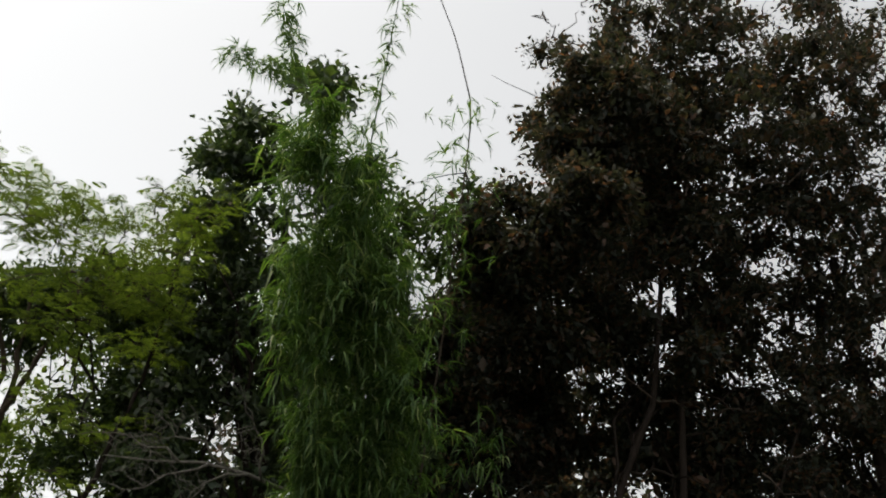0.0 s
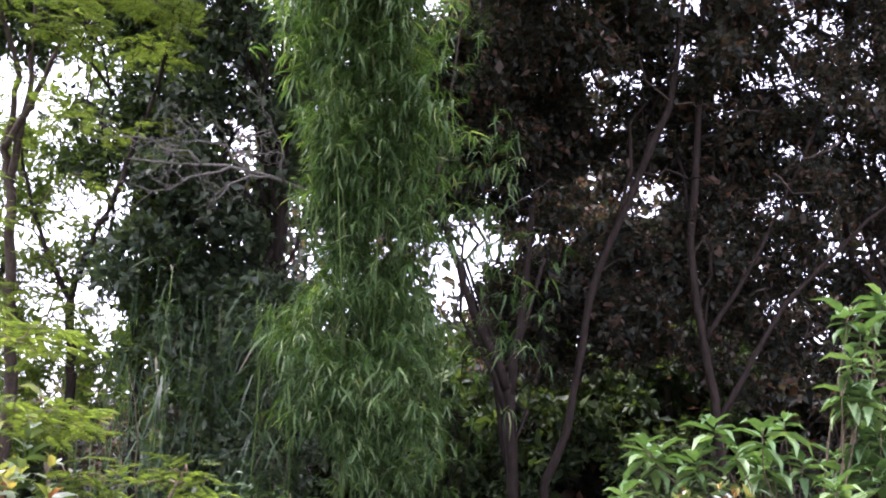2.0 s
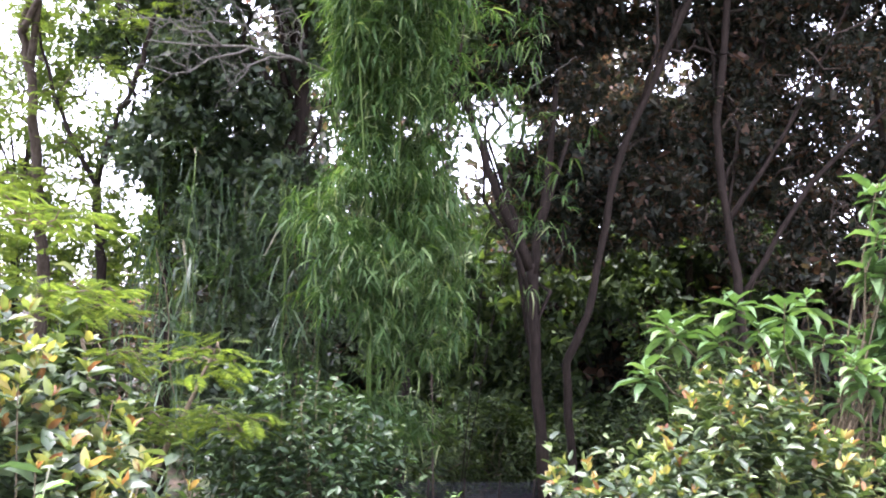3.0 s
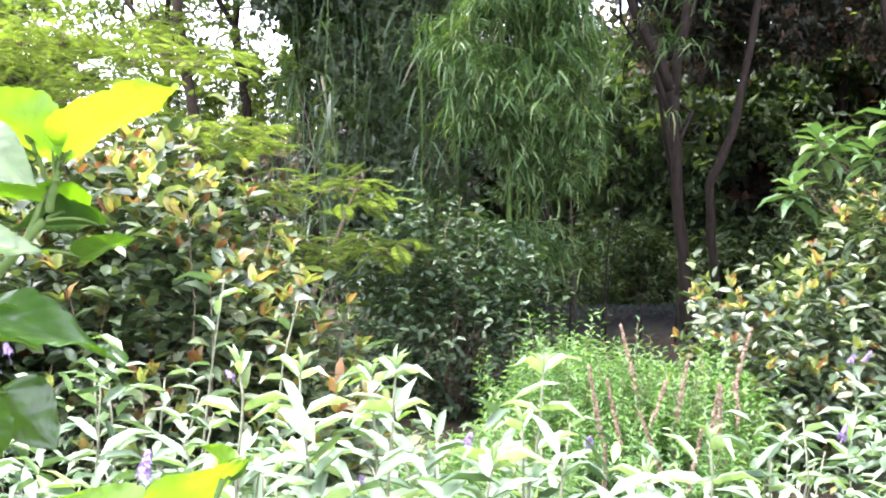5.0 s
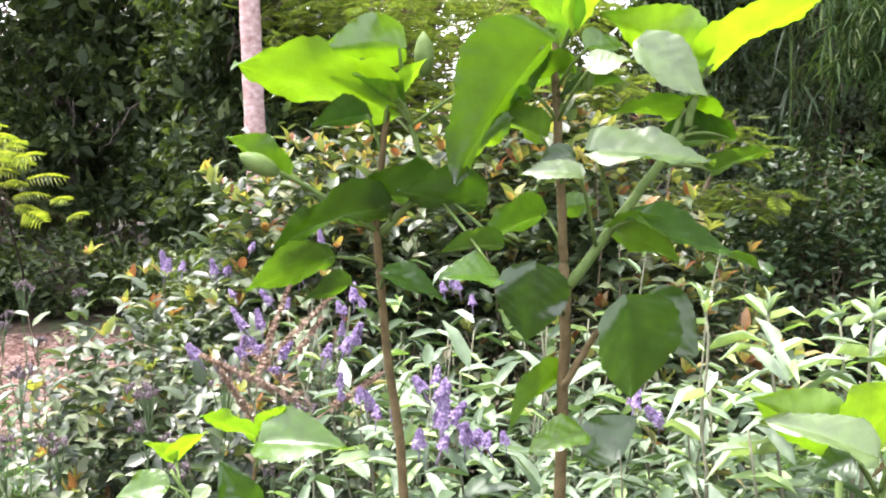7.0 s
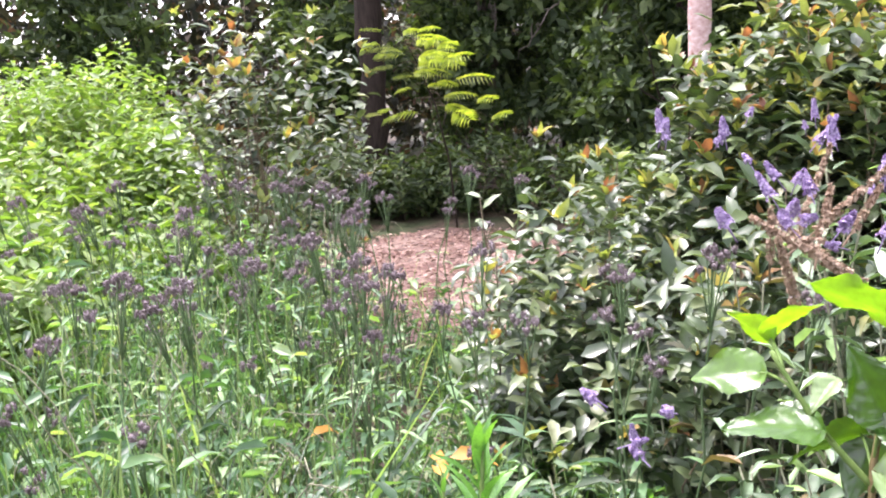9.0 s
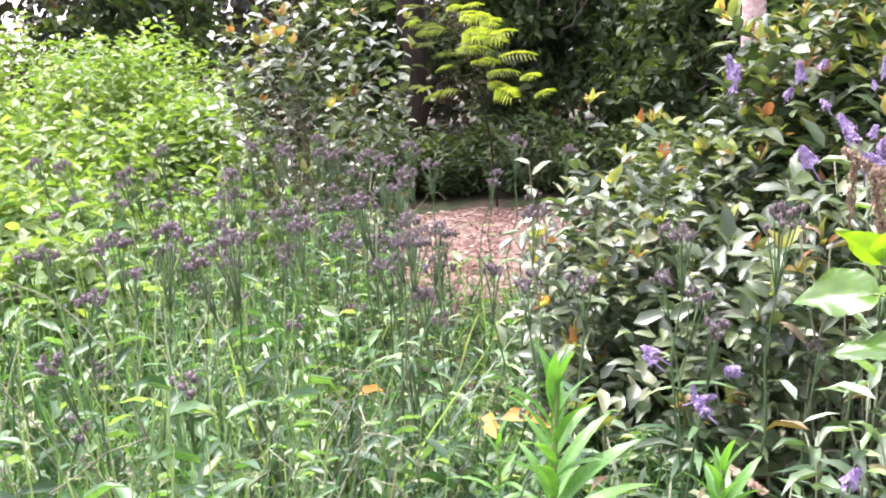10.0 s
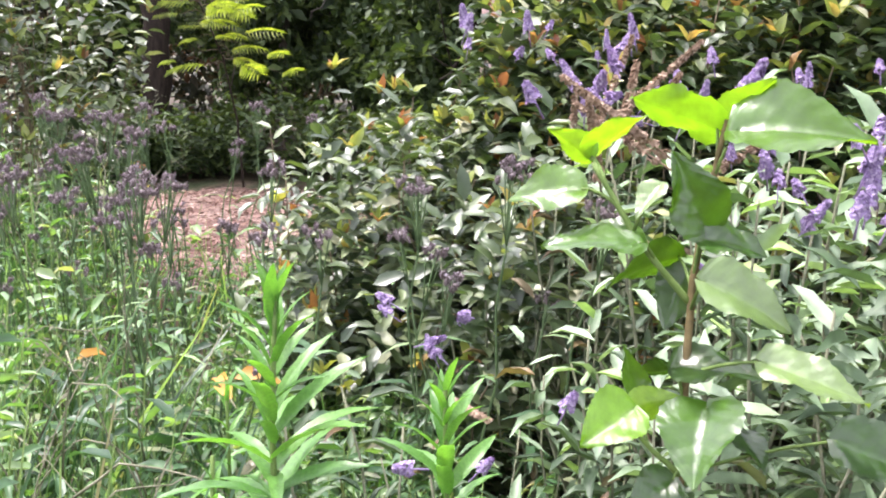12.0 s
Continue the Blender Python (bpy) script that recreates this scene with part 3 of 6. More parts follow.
def far_woods():
    """A belt of distant woodland all round the garden."""
    n = 5200
    a = np.radians(rng.uniform(-75, 120, n))
    r = rng.uniform(15.5, 21, n)
    c = np.stack([-r * np.sin(a), r * np.cos(a), rng.uniform(0, 1, n) ** 0.8 * (4.2 + 1.2 * np.sin(5 * a + 2) + np.sin(13 * a)) * np.where(np.abs(a - radians(9)) < radians(9), 0.45, np.where(a < 0, 1.7, 1.0)) * np.where(np.abs(a + radians(15)) < radians(3.5), 0.5, 1.0)], 1)
    low = 3600
    a, r = np.radians(rng.uniform(-52, 2, low)), rng.uniform(13.4, 16, low)
    c = np.concatenate([c, np.stack([-r * np.sin(a), r * np.cos(a), rng.uniform(0, 3.0, low)], 1)])
    n += low
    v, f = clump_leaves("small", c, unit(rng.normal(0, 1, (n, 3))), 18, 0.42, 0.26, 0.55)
    # Grove leaf here: its near-black colour stands in for the far belt's shade.
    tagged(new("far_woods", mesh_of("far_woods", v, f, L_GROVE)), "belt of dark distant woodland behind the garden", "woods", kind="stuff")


far_woods()

grove_tree((-2.3, 10.6, 0), [(-2.3, 10.6, -0.05), (-2.3, 10.5, 2.4), (-2.2, 10.4, 4.6)], (0.05, 0.02), [((-2.3, 10.4, 3.8), (1.5, 0.6, 2.0)), ((-1.2, 10.4, 3.0), (0.8, 0.5, 1.4)), ((-2.0, 10.0, 4.6), (1.2, 0.5, 0.7)), ((-1.8, 10.2, 2.2), (1.0, 0.5, 1.0)), ((-1.7, 10.6, 5.9), (1.0, 0.5, 1.1))], 1300, per=36, twiggy=110, leaf=L_FEATHER, length=0.055, label="thin light tree with sparse small leaves")
grove_tree((-0.7, 10.4, 0), [(-0.7, 10.4, -0.05), (-0.8, 10.2, 3.0), (-1.0, 9.6, 5.8)], (0.08, 0.04), [((-1.5, 9.3, 6.1), (0.7, 0.5, 0.55)), ((-0.8, 9.2, 5.9), (0.6, 0.5, 0.6)), ((-2.3, 9.5, 5.9), (0.7, 0.5, 0.55)), ((-0.7, 9.3, 5.3), (0.7, 0.5, 0.7)), ((-0.6, 9.6, 4.5), (0.6, 0.5, 0.8)), ((-0.5, 9.8, 3.2), (0.6, 0.5, 0.9)), ((-1.3, 9.4, 4.6), (0.6, 0.4, 0.5))], 1100, leaf=L_MID, length=0.075, label="slim woodland tree with a high green crown")

grove_tree((1.65, 9.6, 0), [(1.65, 9.6, -0.05), (1.7, 9.3, 3.0), (1.6, 8.3, 6.4)], (0.05, 0.015), [((1.5, 7.8, 6.7), (0.4, 0.4, 0.6)), ((1.9, 8.1, 6.1), (0.4, 0.4, 0.6)), ((1.45, 8.3, 5.5), (0.35, 0.35, 0.6)), ((1.75, 8.8, 4.6), (0.35, 0.35, 0.6)), ((2.0, 7.9, 6.9), (0.35, 0.35, 0.5)), ((1.25, 7.9, 6.2), (0.3, 0.3, 0.5)), ((2.1, 9.7, 3.2), (0.35, 0.3, 0.7))], 350, per=30, limbs=14, leaf=L_MID, length=0.07, label="slim tree with thin sparse leaves above bamboo")

# tree hung with climbers, dead branch reaching out of it
vine_base = (0.55, 9.5, 0)
# last two blobs: unseen crown behind the bamboo, added to shade the grove floor
grove_tree(vine_base, [(0.55, 9.5, -0.05), (0.5, 9.45, 2.0), (0.45, 9.1, 4.2), (0.3, 8.1, 6.6)], (0.17, 0.03),
                       [((-0.1, 7.75, 7.35), (0.42, 0.36, 0.5)), ((0.2, 7.9, 6.9), (0.42, 0.36, 0.5)), ((-0.38, 7.75, 6.95), (0.48, 0.45, 0.72)), ((-0.35, 8.1, 6.4), (0.5, 0.45, 0.6)), ((-0.2, 8.4, 6.0), (0.6, 0.5, 0.8)), ((0.2, 8.7, 6.0), (0.75, 0.7, 0.9)), ((0.45, 7.2, 7.6), (0.4, 0.35, 0.5)), ((0.75, 7.5, 6.9), (0.42, 0.35, 0.55)), ((0.95, 8.0, 6.2), (0.4, 0.4, 0.5)), ((0.75, 9.0, 5.2), (0.9, 0.8, 1.0)), ((0.0, 8.7, 5.1), (0.5, 0.4, 0.6)), ((-0.55, 8.8, 4.7), (0.6, 0.5, 0.8)), ((-0.75, 9.0, 3.5), (0.5, 0.4, 0.7)), ((-0.1, 9.2, 4.1), (0.85, 0.7, 0.9)), ((0.2, 9.2, 2.9), (0.95, 0.7, 0.9)), ((0.25, 9.2, 1.6), (1.0, 0.7, 0.9)), ((0.3, 9.2, 0.6), (1.0, 0.6, 0.6)), ((0.9, 10.3, 5.3), (0.8, 0.8, 0.9)), ((1.3, 10.8, 4.6), (0.6, 0.6, 0.7))],
                       2300, per=42, leaf=L_VINE, length=0.088, spread=0.16, label="tree smothered in leafy climbers from ground to crown")


def dead_branch():
    base = (0.63, 7.8, 3.87)
    t = thing("dead_branch", base, "bleached bare dead branch caught in the climbers", "branch")
    b = np.array(base)
    main = np.array([(0.63, 7.8, 3.87), (0.28, 7.62, 3.92), (-0.08, 7.58, 3.96), (-0.43, 7.58, 3.93), (-0.82, 7.58, 3.93)]) - b
    part("bough", tube(main, np.linspace(0.019, 0.005, 5), 7), M_DEAD, t, smooth=True)
    for s, e in (((-0.04, 7.58, 3.95), (-0.6, 7.5, 3.66)), ((0.1, 7.6, 3.94), (-0.43, 7.5, 4.22)), ((-0.26, 7.58, 3.94), (-0.77, 7.54, 4.09)), ((0.28, 7.62, 3.92), (-0.17, 7.5, 3.61)), ((0.4, 7.68, 3.89), (0.27, 7.5, 4.35))):
        q = bend(np.array(s) - b, np.array(e) - b, 0.05, 6, 0.04)
        pieces = [tube(q, np.linspace(0.014, 0.004, 6), 5)]
        for k in (1, 2, 2, 3, 3, 4, 4, 5, 5):
            e = q[k] + rng.normal(0, 0.15, 3) + [-0.16, 0, 0]
            twig = bend(q[k], e, 0.02, 5, 0.025)
            pieces.append(tube(twig, np.linspace(0.0055, 0.0018, 5), 4))
            for j in (2, 3, 4):
                pieces.append(tube(bend(twig[j], twig[j] + rng.normal(0, 0.07, 3) + [-0.06, 0, 0], 0.01, 4, 0.015), np.linspace(0.003, 0.0012, 4), 4))
        part("side_branch", join(pieces), M_DEAD, t, smooth=True)


dead_branch()


def dead_twigs():
    base = (2.12, 9.1, 4.05)
    t = thing("dead_branch", base, "small bleached dead branch hanging from the forked tree", "branch")
    main = bend((0, 0, 0), (0.62, -0.75, 0.2), -0.08, 7, 0.03)
    part("bough", tube(main, np.linspace(0.012, 0.004, 7), 6), M_DEAD, t, smooth=True)
    for k in (2, 3, 4, 5, 5, 6):
        tip = main[k] + rng.normal(0, 0.12, 3) + [0.1, 0, 0.02]
        q = bend(main[k], tip, 0.03, 5, 0.02)
        part("side_branch", join([tube(q, np.linspace(0.005, 0.0015, 5), 4), tube(bend(q[3], q[3] + rng.normal(0, 0.08, 3), 0.01, 4, 0.01), np.linspace(0.003, 0.001, 4), 4)]), M_DEAD, t, smooth=True)


dead_twigs()


# ---- bamboo and reeds ----
def bamboo_clump(base, culms, label):
    t = thing("bamboo_clump", base, label, "bamboo")
    b = np.array(base, float)
    for top, bow in culms:
        q = bend((0, 0, 0) + rng.normal(0, 0.08, 3) * [1, 1, 0], np.array(top) - b, bow, 22, 0.0)
        q[:, 0] += 0.1 * np.sin(np.linspace(0, 3, 22))
        part("culm", tube(q, np.linspace(0.009, 0.003, 22), 5), M_STEM_GREEN, t, smooth=True)
    return t, b


def bamboo_leaves(anchor, reach, per, length):
    """Fans of narrow leaves hanging from the tips of side twigs."""
    n = len(anchor)
    tip = anchor + rng.normal(0, 1, (n, 3)) * reach
    c = np.repeat(tip, per, 0)
    a = rng.uniform(0, 2 * np.pi, n)
    lead = np.stack([np.cos(a), np.sin(a), rng.uniform(-0.5, 0.3, n)], 1)
    way = np.repeat(lead, per, 0) * 0.8 + rng.normal(0, 0.55, (n * per, 3)) * [1, 1, 0.6]
    up = np.array([0, 0, 1.0]) + rng.normal(0, 0.25, (n * per, 3))
    ln = length * rng.uniform(0.55, 1.25, n * per)
    return leaves("blade", c + rng.normal(0, 0.012, c.shape), way, up, ln, ln * 0.1, rng.uniform(0.8, 2.6, n * per))


bam, bb = bamboo_clump((1.15, 7.9, 0), [((0.17, 5.7, 6.5), 0.3), ((0.4, 6.2, 5.9), 0.3), ((1.0, 6.3, 5.4), 0.3), ((0.75, 5.9, 5.9), 0.4), ((1.2, 7.0, 4.4), 0.4), ((0.5, 6.6, 4.9), 0.4), ((1.5, 7.3, 3.4), 0.5), ((0.7, 6.6, 5.4), 0.2)],
                              "clump of bamboo with drooping fine green leaves")
ZS = [0.95, 1.3, 1.9, 2.4, 3.0, 3.7, 4.7, 5.4, 5.75, 6.1, 6.45]
wide_at = [0.14, 0.3, 0.56, 0.68, 0.5, 0.36, 0.46, 0.42, 0.34, 0.22, 0.08]
fine_z = np.linspace(ZS[0], ZS[-1], 200)
share = np.cumsum(np.interp(fine_z, ZS, wide_at))
zz = np.interp(rng.uniform(0, 1, 130), share / share[-1], fine_z)
half = np.interp(zz, ZS, wide_at)
mid = np.interp(zz, ZS, [1.22, 1.2, 1.14, 1.13, 1.08, 1.03, 0.8, 0.68, 0.58, 0.46, 0.3])
deep = np.interp(zz, [0, 3, 3.7, 4.7, 5.4, 6.5], [7.5, 7.4, 7.1, 6.65, 6.25, 5.65])
bough = np.stack([mid + half * rng.uniform(-0.95, 0.95, 130), deep + half * 0.8 * rng.uniform(-0.9, 0.9, 130), zz], 1)
fans = np.repeat(bough, 40, 0)
part("foliage", local(bamboo_leaves(fans, np.repeat(rng.uniform(0.07, 0.17, (130, 1)), 40, 0) * [[1, 1, 0.9]], 7, 0.145), bb), L_BAMBOO, bam)
for a, b in (((0.15, 5.7, 6.45), (-0.05, 5.3, 6.75)), ((0.1, 5.6, 6.3), (-0.38, 5.5, 6.35)), ((0.75, 5.9, 5.6), (0.77, 5.0, 6.75))):
    q = bend(a, b, 0.04, 8)
    part("top_shoot", join([tube(q - bb, np.linspace(0.008, 0.003, 8), 5), local(bamboo_leaves(bend(a, b, 0.04, 46), np.array([0.05, 0.05, 0.04]), 8, 0.1), bb)]), L_BAMBOO, bam)

bam2, bb2 = bamboo_clump((1.9, 9.0, 0), [], "thin arching bamboo culms rising above the grove")
arch = np.array([(1.9, 9.0, -0.05), (1.7, 8.7, 2.6), (1.85, 8.0, 4.9), (1.85, 6.9, 7.4), (1.6, 6.7, 8.1), (1.3, 6.5, 8.6)]) - bb2
fine = np.linspace(0, 5, 31)
arch = np.stack([np.interp(fine, np.arange(6), arch[:, k]) for k in range(3)], 1)
arch[1:-1] = (arch[:-2] + arch[1:-1] + arch[2:]) / 3
part("culm", tube(arch, np.linspace(0.011, 0.005, 31), 6), M_BARK_BROWN, bam2, smooth=True)
w2 = np.concatenate([bend((1.75, 7.3, 6.0), (1.8, 6.8, 7.5), 0, 50), bend((1.85, 8.2, 3.5), (1.8, 7.2, 6.2), 0, 60)])
part("foliage", local(bamboo_leaves(w2, np.array([0.16, 0.16, 0.15]), 7, 0.13), bb2), L_BAMBOO, bam2)
bam3, bb3 = bamboo_clump((2.3, 9.7, 0), [], "young bamboo shoots with pale drooping leaves")
part("culm", tube(bend((0, 0, -0.05), (0.3, -1.5, 3.95), 0.3, 9, 0.0), np.linspace(0.006, 0.003, 9), 5), M_BARK_DARK, bam3, smooth=True)
part("culm", tube(bend((0, 0, -0.05), (-0.05, -1.8, 4.7), 0.4, 9, 0.0), np.linspace(0.006, 0.003, 9), 5), M_BARK_DARK, bam3, smooth=True)
part("foliage", local(bamboo_leaves(np.concatenate([bend((2.75, 8.3, 2.5), (2.6, 8.2, 3.9), 0, 40), bend((2.1, 7.9, 3.5), (2.3, 7.9, 4.8), 0, 50)]), np.array([0.16, 0.15, 0.2]), 7, 0.17), bb3), L_BAMBOO, bam3)


def reed_stand():
    base = (-0.1, 8.1, 0)
    t = thing("reed_stand", base, "stand of tall reeds with long drooping strap leaves", "reeds")
    b = np.array(base)
    pos = []
    for k in range(11):
        x, y = rng.uniform(-0.95, 0.75), rng.uniform(7.8, 8.5)
        h = rng.uniform(2.0, 3.3)
        q = bend((x - b[0], y - b[1], 0), (x - b[0] + rng.normal(0, 0.2), y - b[1] - 0.1, h), 0.05, 9, 0.03)
        part("cane", tube(q, np.linspace(0.008, 0.003, 9), 5), M_STEM_GREEN if k % 3 else M_TWIG, t, smooth=True)
        pos.append(q[2:])
    pos = np.repeat(np.concatenate(pos), 8, 0)
    n = len(pos)
    a = rng.uniform(0, 2 * np.pi, n)
    way = np.stack([np.cos(a) * 0.6, np.sin(a) * 0.6, rng.uniform(-0.4, 0.9, n)], 1)
    ln = rng.uniform(0.25, 0.55, n)
    part("foliage", leaves("blade", pos + rng.normal(0, 0.04, (n, 3)), way, np.array([0, 0, 1.0]) + rng.normal(0, 0.25, (n, 3)), ln, ln * 0.04, rng.uniform(0.8, 2.4, n)), L_REED, t)
    n = 320
    hang = np.stack([rng.uniform(-1.0, 0.8, n), rng.uniform(7.9, 8.6, n), rng.uniform(1.5, 3.2, n)], 1) - b
    part("hanging_foliage", leaves("blade", hang, np.array([0, 0, -1.0]) + rng.normal(0, 0.22, (n, 3)), rng.normal(0, 1, (n, 3)), rng.uniform(0.3, 0.8, n), rng.uniform(0.006, 0.014, n), 0.5), L_REED, t)


reed_stand()


# ---- feathery-leaved trees ----
def feather_tree(name, base, stems, blobs, fronds, length, leaf, bark, label, flat=1.6, category="tree"):
    t = thing(name, base, label, category)
    b = np.array(base, float)
    for pts, r0, r1 in stems:
        q = np.array(pts, float) - b
        fine = np.linspace(0, len(q) - 1, len(q) * 4)
        q = np.stack([np.interp(fine, np.arange(len(q)), q[:, k]) for k in range(3)], 1)
        q[1:-1] += rng.normal(0, r0 * 0.2, (len(q) - 2, 3))
        part("stem", tube(q, np.linspace(r0, r1, len(q)), 7), bark, t, smooth=True)
    c, o = in_blobs(blobs, fronds // 5, 0.2)
    held = [np.array(p, float) for pts, _, _ in stems for p in pts[1:]]
    order = np.argsort([min(np.linalg.norm(p - h) for h in held) for p in c])
    twigs = []
    for p in c[order]:
        e = min(held, key=lambda h: np.linalg.norm(h - p))
        twigs.append(tube(bend(e - b, p - b, 0.02, 5, 0.015), np.linspace(0.006, 0.003, 5), 4))
        held.append(p)
    part("branchwork", join(twigs), bark, t, kind="stuff")
    per = 5
    cc, oo = np.repeat(c, per, 0), np.repeat(o, per, 0)
    n = len(cc)
    way = rng.normal(0, 1, (n, 3)) * [1, 1, 0.2] + oo * [0.6, 0.6, 0.1]
    up = np.array([0, 0, flat]) + rng.normal(0, 0.3, (n, 3))
    ln = length * rng.uniform(0.6, 1.2, n)
    part("fronds", local(leaves("frond", cc + rng.normal(0, 0.05, (n, 3)), way, up, ln, ln, rng.uniform(0.5, 1.5, n)), b), leaf, t)
    return t


spray_rng = np.random.default_rng(5)
SPRAYS = [((x, y, z), (r, r, 0.13)) for x, y, z, r in zip(spray_rng.uniform(-2.6, -0.4, 34), spray_rng.uniform(6.9, 8.0, 34), spray_rng.uniform(4.85, 6.25, 34), spray_rng.uniform(0.22, 0.4, 34))]
LOW_SPRAYS = [((-0.75, 8.2, 5.1), (0.35, 0.3, 0.1)), ((-0.95, 8.4, 4.45), (0.35, 0.3, 0.09)), ((-1.9, 8.4, 4.75), (0.35, 0.3, 0.1)), ((-2.25, 8.3, 4.4), (0.3, 0.3, 0.1)), ((-1.45, 8.4, 4.6), (0.3, 0.25, 0.08)), ((-2.2, 8.6, 3.6), (0.35, 0.3, 0.1)), ((-1.75, 9.0, 3.0), (0.3, 0.3, 0.1)), ((-2.5, 8.4, 2.6), (0.6, 0.5, 0.14)), ((-1.0, 8.5, 3.9), (0.25, 0.2, 0.07))]
LOW_SPRAYS += [((x, y, z), (r, r, 0.08)) for x, y, z, r in zip(spray_rng.uniform(-2.7, -1.0, 16), spray_rng.uniform(8.3, 9.3, 16), spray_rng.uniform(2.3, 4.6, 16), spray_rng.uniform(0.15, 0.32, 16))]
feather_tree("feathery_tree", (-1.75, 9.45, 0), [([(-1.75, 9.45, -0.05), (-1.78, 9.39, 2.09), (-1.88, 9.16, 3.13), (-1.98, 8.99, 3.96), (-2.06, 8.91, 4.37)], 0.068, 0.034),
                                                ([(-2.03, 8.8, 4.26), (-1.8, 8.58, 4.64), (-1.61, 8.4, 5.18), (-1.3, 7.9, 5.75)], 0.035, 0.012), ([(-1.98, 8.99, 3.96), (-1.83, 8.54, 4.8), (-1.83, 8.2, 5.6)], 0.04, 0.012),
                                                ([(-2.04, 8.9, 4.3), (-1.93, 8.54, 4.92), (-2.2, 7.8, 5.7)], 0.035, 0.012), ([(-1.8, 9.3, 2.5), (-2.3, 8.8, 3.2), (-2.5, 8.4, 3.6)], 0.03, 0.01)],
             SPRAYS[:19] + LOW_SPRAYS[2:4] + LOW_SPRAYS[5:8] + LOW_SPRAYS[9:19], 1750, 0.13, L_FEATHER, M_BARK_BROWN, "feathery-leaved acacia-like tree with several thin grey stems")
feather_tree("feathery_tree", (-1.25, 9.5, 0), [([(-1.25, 9.5, -0.05), (-1.29, 9.36, 2.2), (-1.36, 9.18, 3.0)], 0.05, 0.042), ([(-1.36, 9.18, 3.0), (-1.54, 9.04, 3.31), (-1.75, 8.99, 3.76), (-1.9, 8.9, 4.3)], 0.03, 0.012),
                                               ([(-1.36, 9.18, 3.0), (-1.23, 8.75, 3.36), (-1.03, 8.6, 3.82), (-0.88, 8.44, 4.36), (-0.72, 8.27, 4.89), (-0.6, 7.7, 5.5)], 0.034, 0.012)],
             SPRAYS[19:] + LOW_SPRAYS[:2] + LOW_SPRAYS[4:5] + LOW_SPRAYS[8:9] + LOW_SPRAYS[19:], 1550, 0.14, L_FEATHER, M_BARK_DARK, "slender tree with a forked dark stem and feathery leaves")
feather_tree("feathery_shrub", (-0.6, 6.1, 0), [([(-0.6, 6.1, -0.05), (-0.7, 6.1, 0.9), (-0.9, 6.1, 1.6)], 0.03, 0.012), ([(-0.6, 6.1, 0.4), (-0.3, 6.1, 1.1), (-0.1, 6.0, 1.6)], 0.025, 0.008), ([(-0.6, 6.1, 0.5), (-1.3, 6.1, 1.3), (-1.7, 6.0, 1.8)], 0.022, 0.008)],
             [((-0.95, 6.0, 1.85), (0.45, 0.4, 0.12)), ((-0.35, 5.9, 1.5), (0.4, 0.4, 0.1)), ((0.0, 5.9, 1.15), (0.3, 0.3, 0.08)), ((-1.7, 6.0, 1.95), (0.5, 0.4, 0.14)), ((-0.6, 5.9, 1.1), (0.4, 0.4, 0.1)), ((-2.05, 6.0, 2.45), (0.45, 0.4, 0.12)), ((-1.55, 6.1, 2.4), (0.4, 0.4, 0.12)), ((-1.75, 6.0, 2.15), (0.4, 0.35, 0.1)), ((-1.15, 6.1, 2.3), (0.35, 0.35, 0.1))], 780, 0.17, L_FEATHER, M_TWIG,
             "feathery green shrub with flat layered fronds", category="shrub")
feather_tree("feathery_tree", (-3.2, 8.2, 0), [([(-3.2, 8.2, -0.05), (-3.3, 8.2, 1.6), (-3.1, 8.1, 3.0)], 0.06, 0.02), ([(-3.3, 8.2, 1.4), (-3.9, 8.0, 2.3), (-4.3, 7.9, 2.9)], 0.03, 0.01)],
             [((-3.2, 8.0, 2.4), (1.1, 0.8, 0.8)), ((-2.6, 7.9, 1.6), (0.9, 0.7, 0.6)), ((-3.9, 8.0, 3.2), (1.0, 0.8, 0.7))], 1600, 0.22, L_FEATHER, M_BARK_GREY, "light green feathery tree behind the hedge")


def yellow_sapling():
    base = (-5.75, 6.6, 0)
    t = thing("yellow_sapling", base, "sapling with drooping tiers of bright yellow-green feathery leaves", "sapling")
    b = np.array(base)
    q = np.array([(-5.75, 6.6, -0.05), (-5.72, 6.5, 0.6), (-5.78, 6.42, 1.1), (-5.95, 6.38, 1.5), (-6.12, 6.36, 1.78)]) - b
    fine = np.linspace(0, 4, 17)
    q = np.stack([np.interp(fine, np.arange(5), q[:, k]) for k in range(3)], 1)
    part("stem", tube(q, np.linspace(0.011, 0.003, 17), 6), M_BARK_DARK, t, smooth=True)
    for k in range(34):
        s = 0.48 + 0.52 * (k + rng.uniform(0, 0.6)) / 34
        a = np.array([np.interp(s, np.linspace(0, 1, 17), q[:, j]) for j in range(3)])
        side = 1 if k % 4 else -1
        out = rng.uniform(0.0, 0.5) * (1.15 - 0.6 * (s - 0.48) * 2) * side
        tip = a + np.array([out, rng.uniform(-0.2, 0.1), -0.22 * abs(out)])
        twig = part("twig", tube(bend(a, tip, 0.03, 4), [0.003, 0.002, 0.0015, 0.001], 4), M_TWIG, t)
        reach = rng.uniform(0.22, 0.4)
        way = np.array([[side * 0.9, rng.uniform(-0.6, 0.3), rng.uniform(-0.05, 0.3)]])
        part("frond", leaves("pinnate", tip[None], way, np.array([[0, -0.45, 1.0]]) + rng.normal(0, 0.15, (1, 3)), reach, reach * 0.9, rng.uniform(0.8, 1.5)), L_YELLOW, twig, kind="stuff")


yellow_sapling()

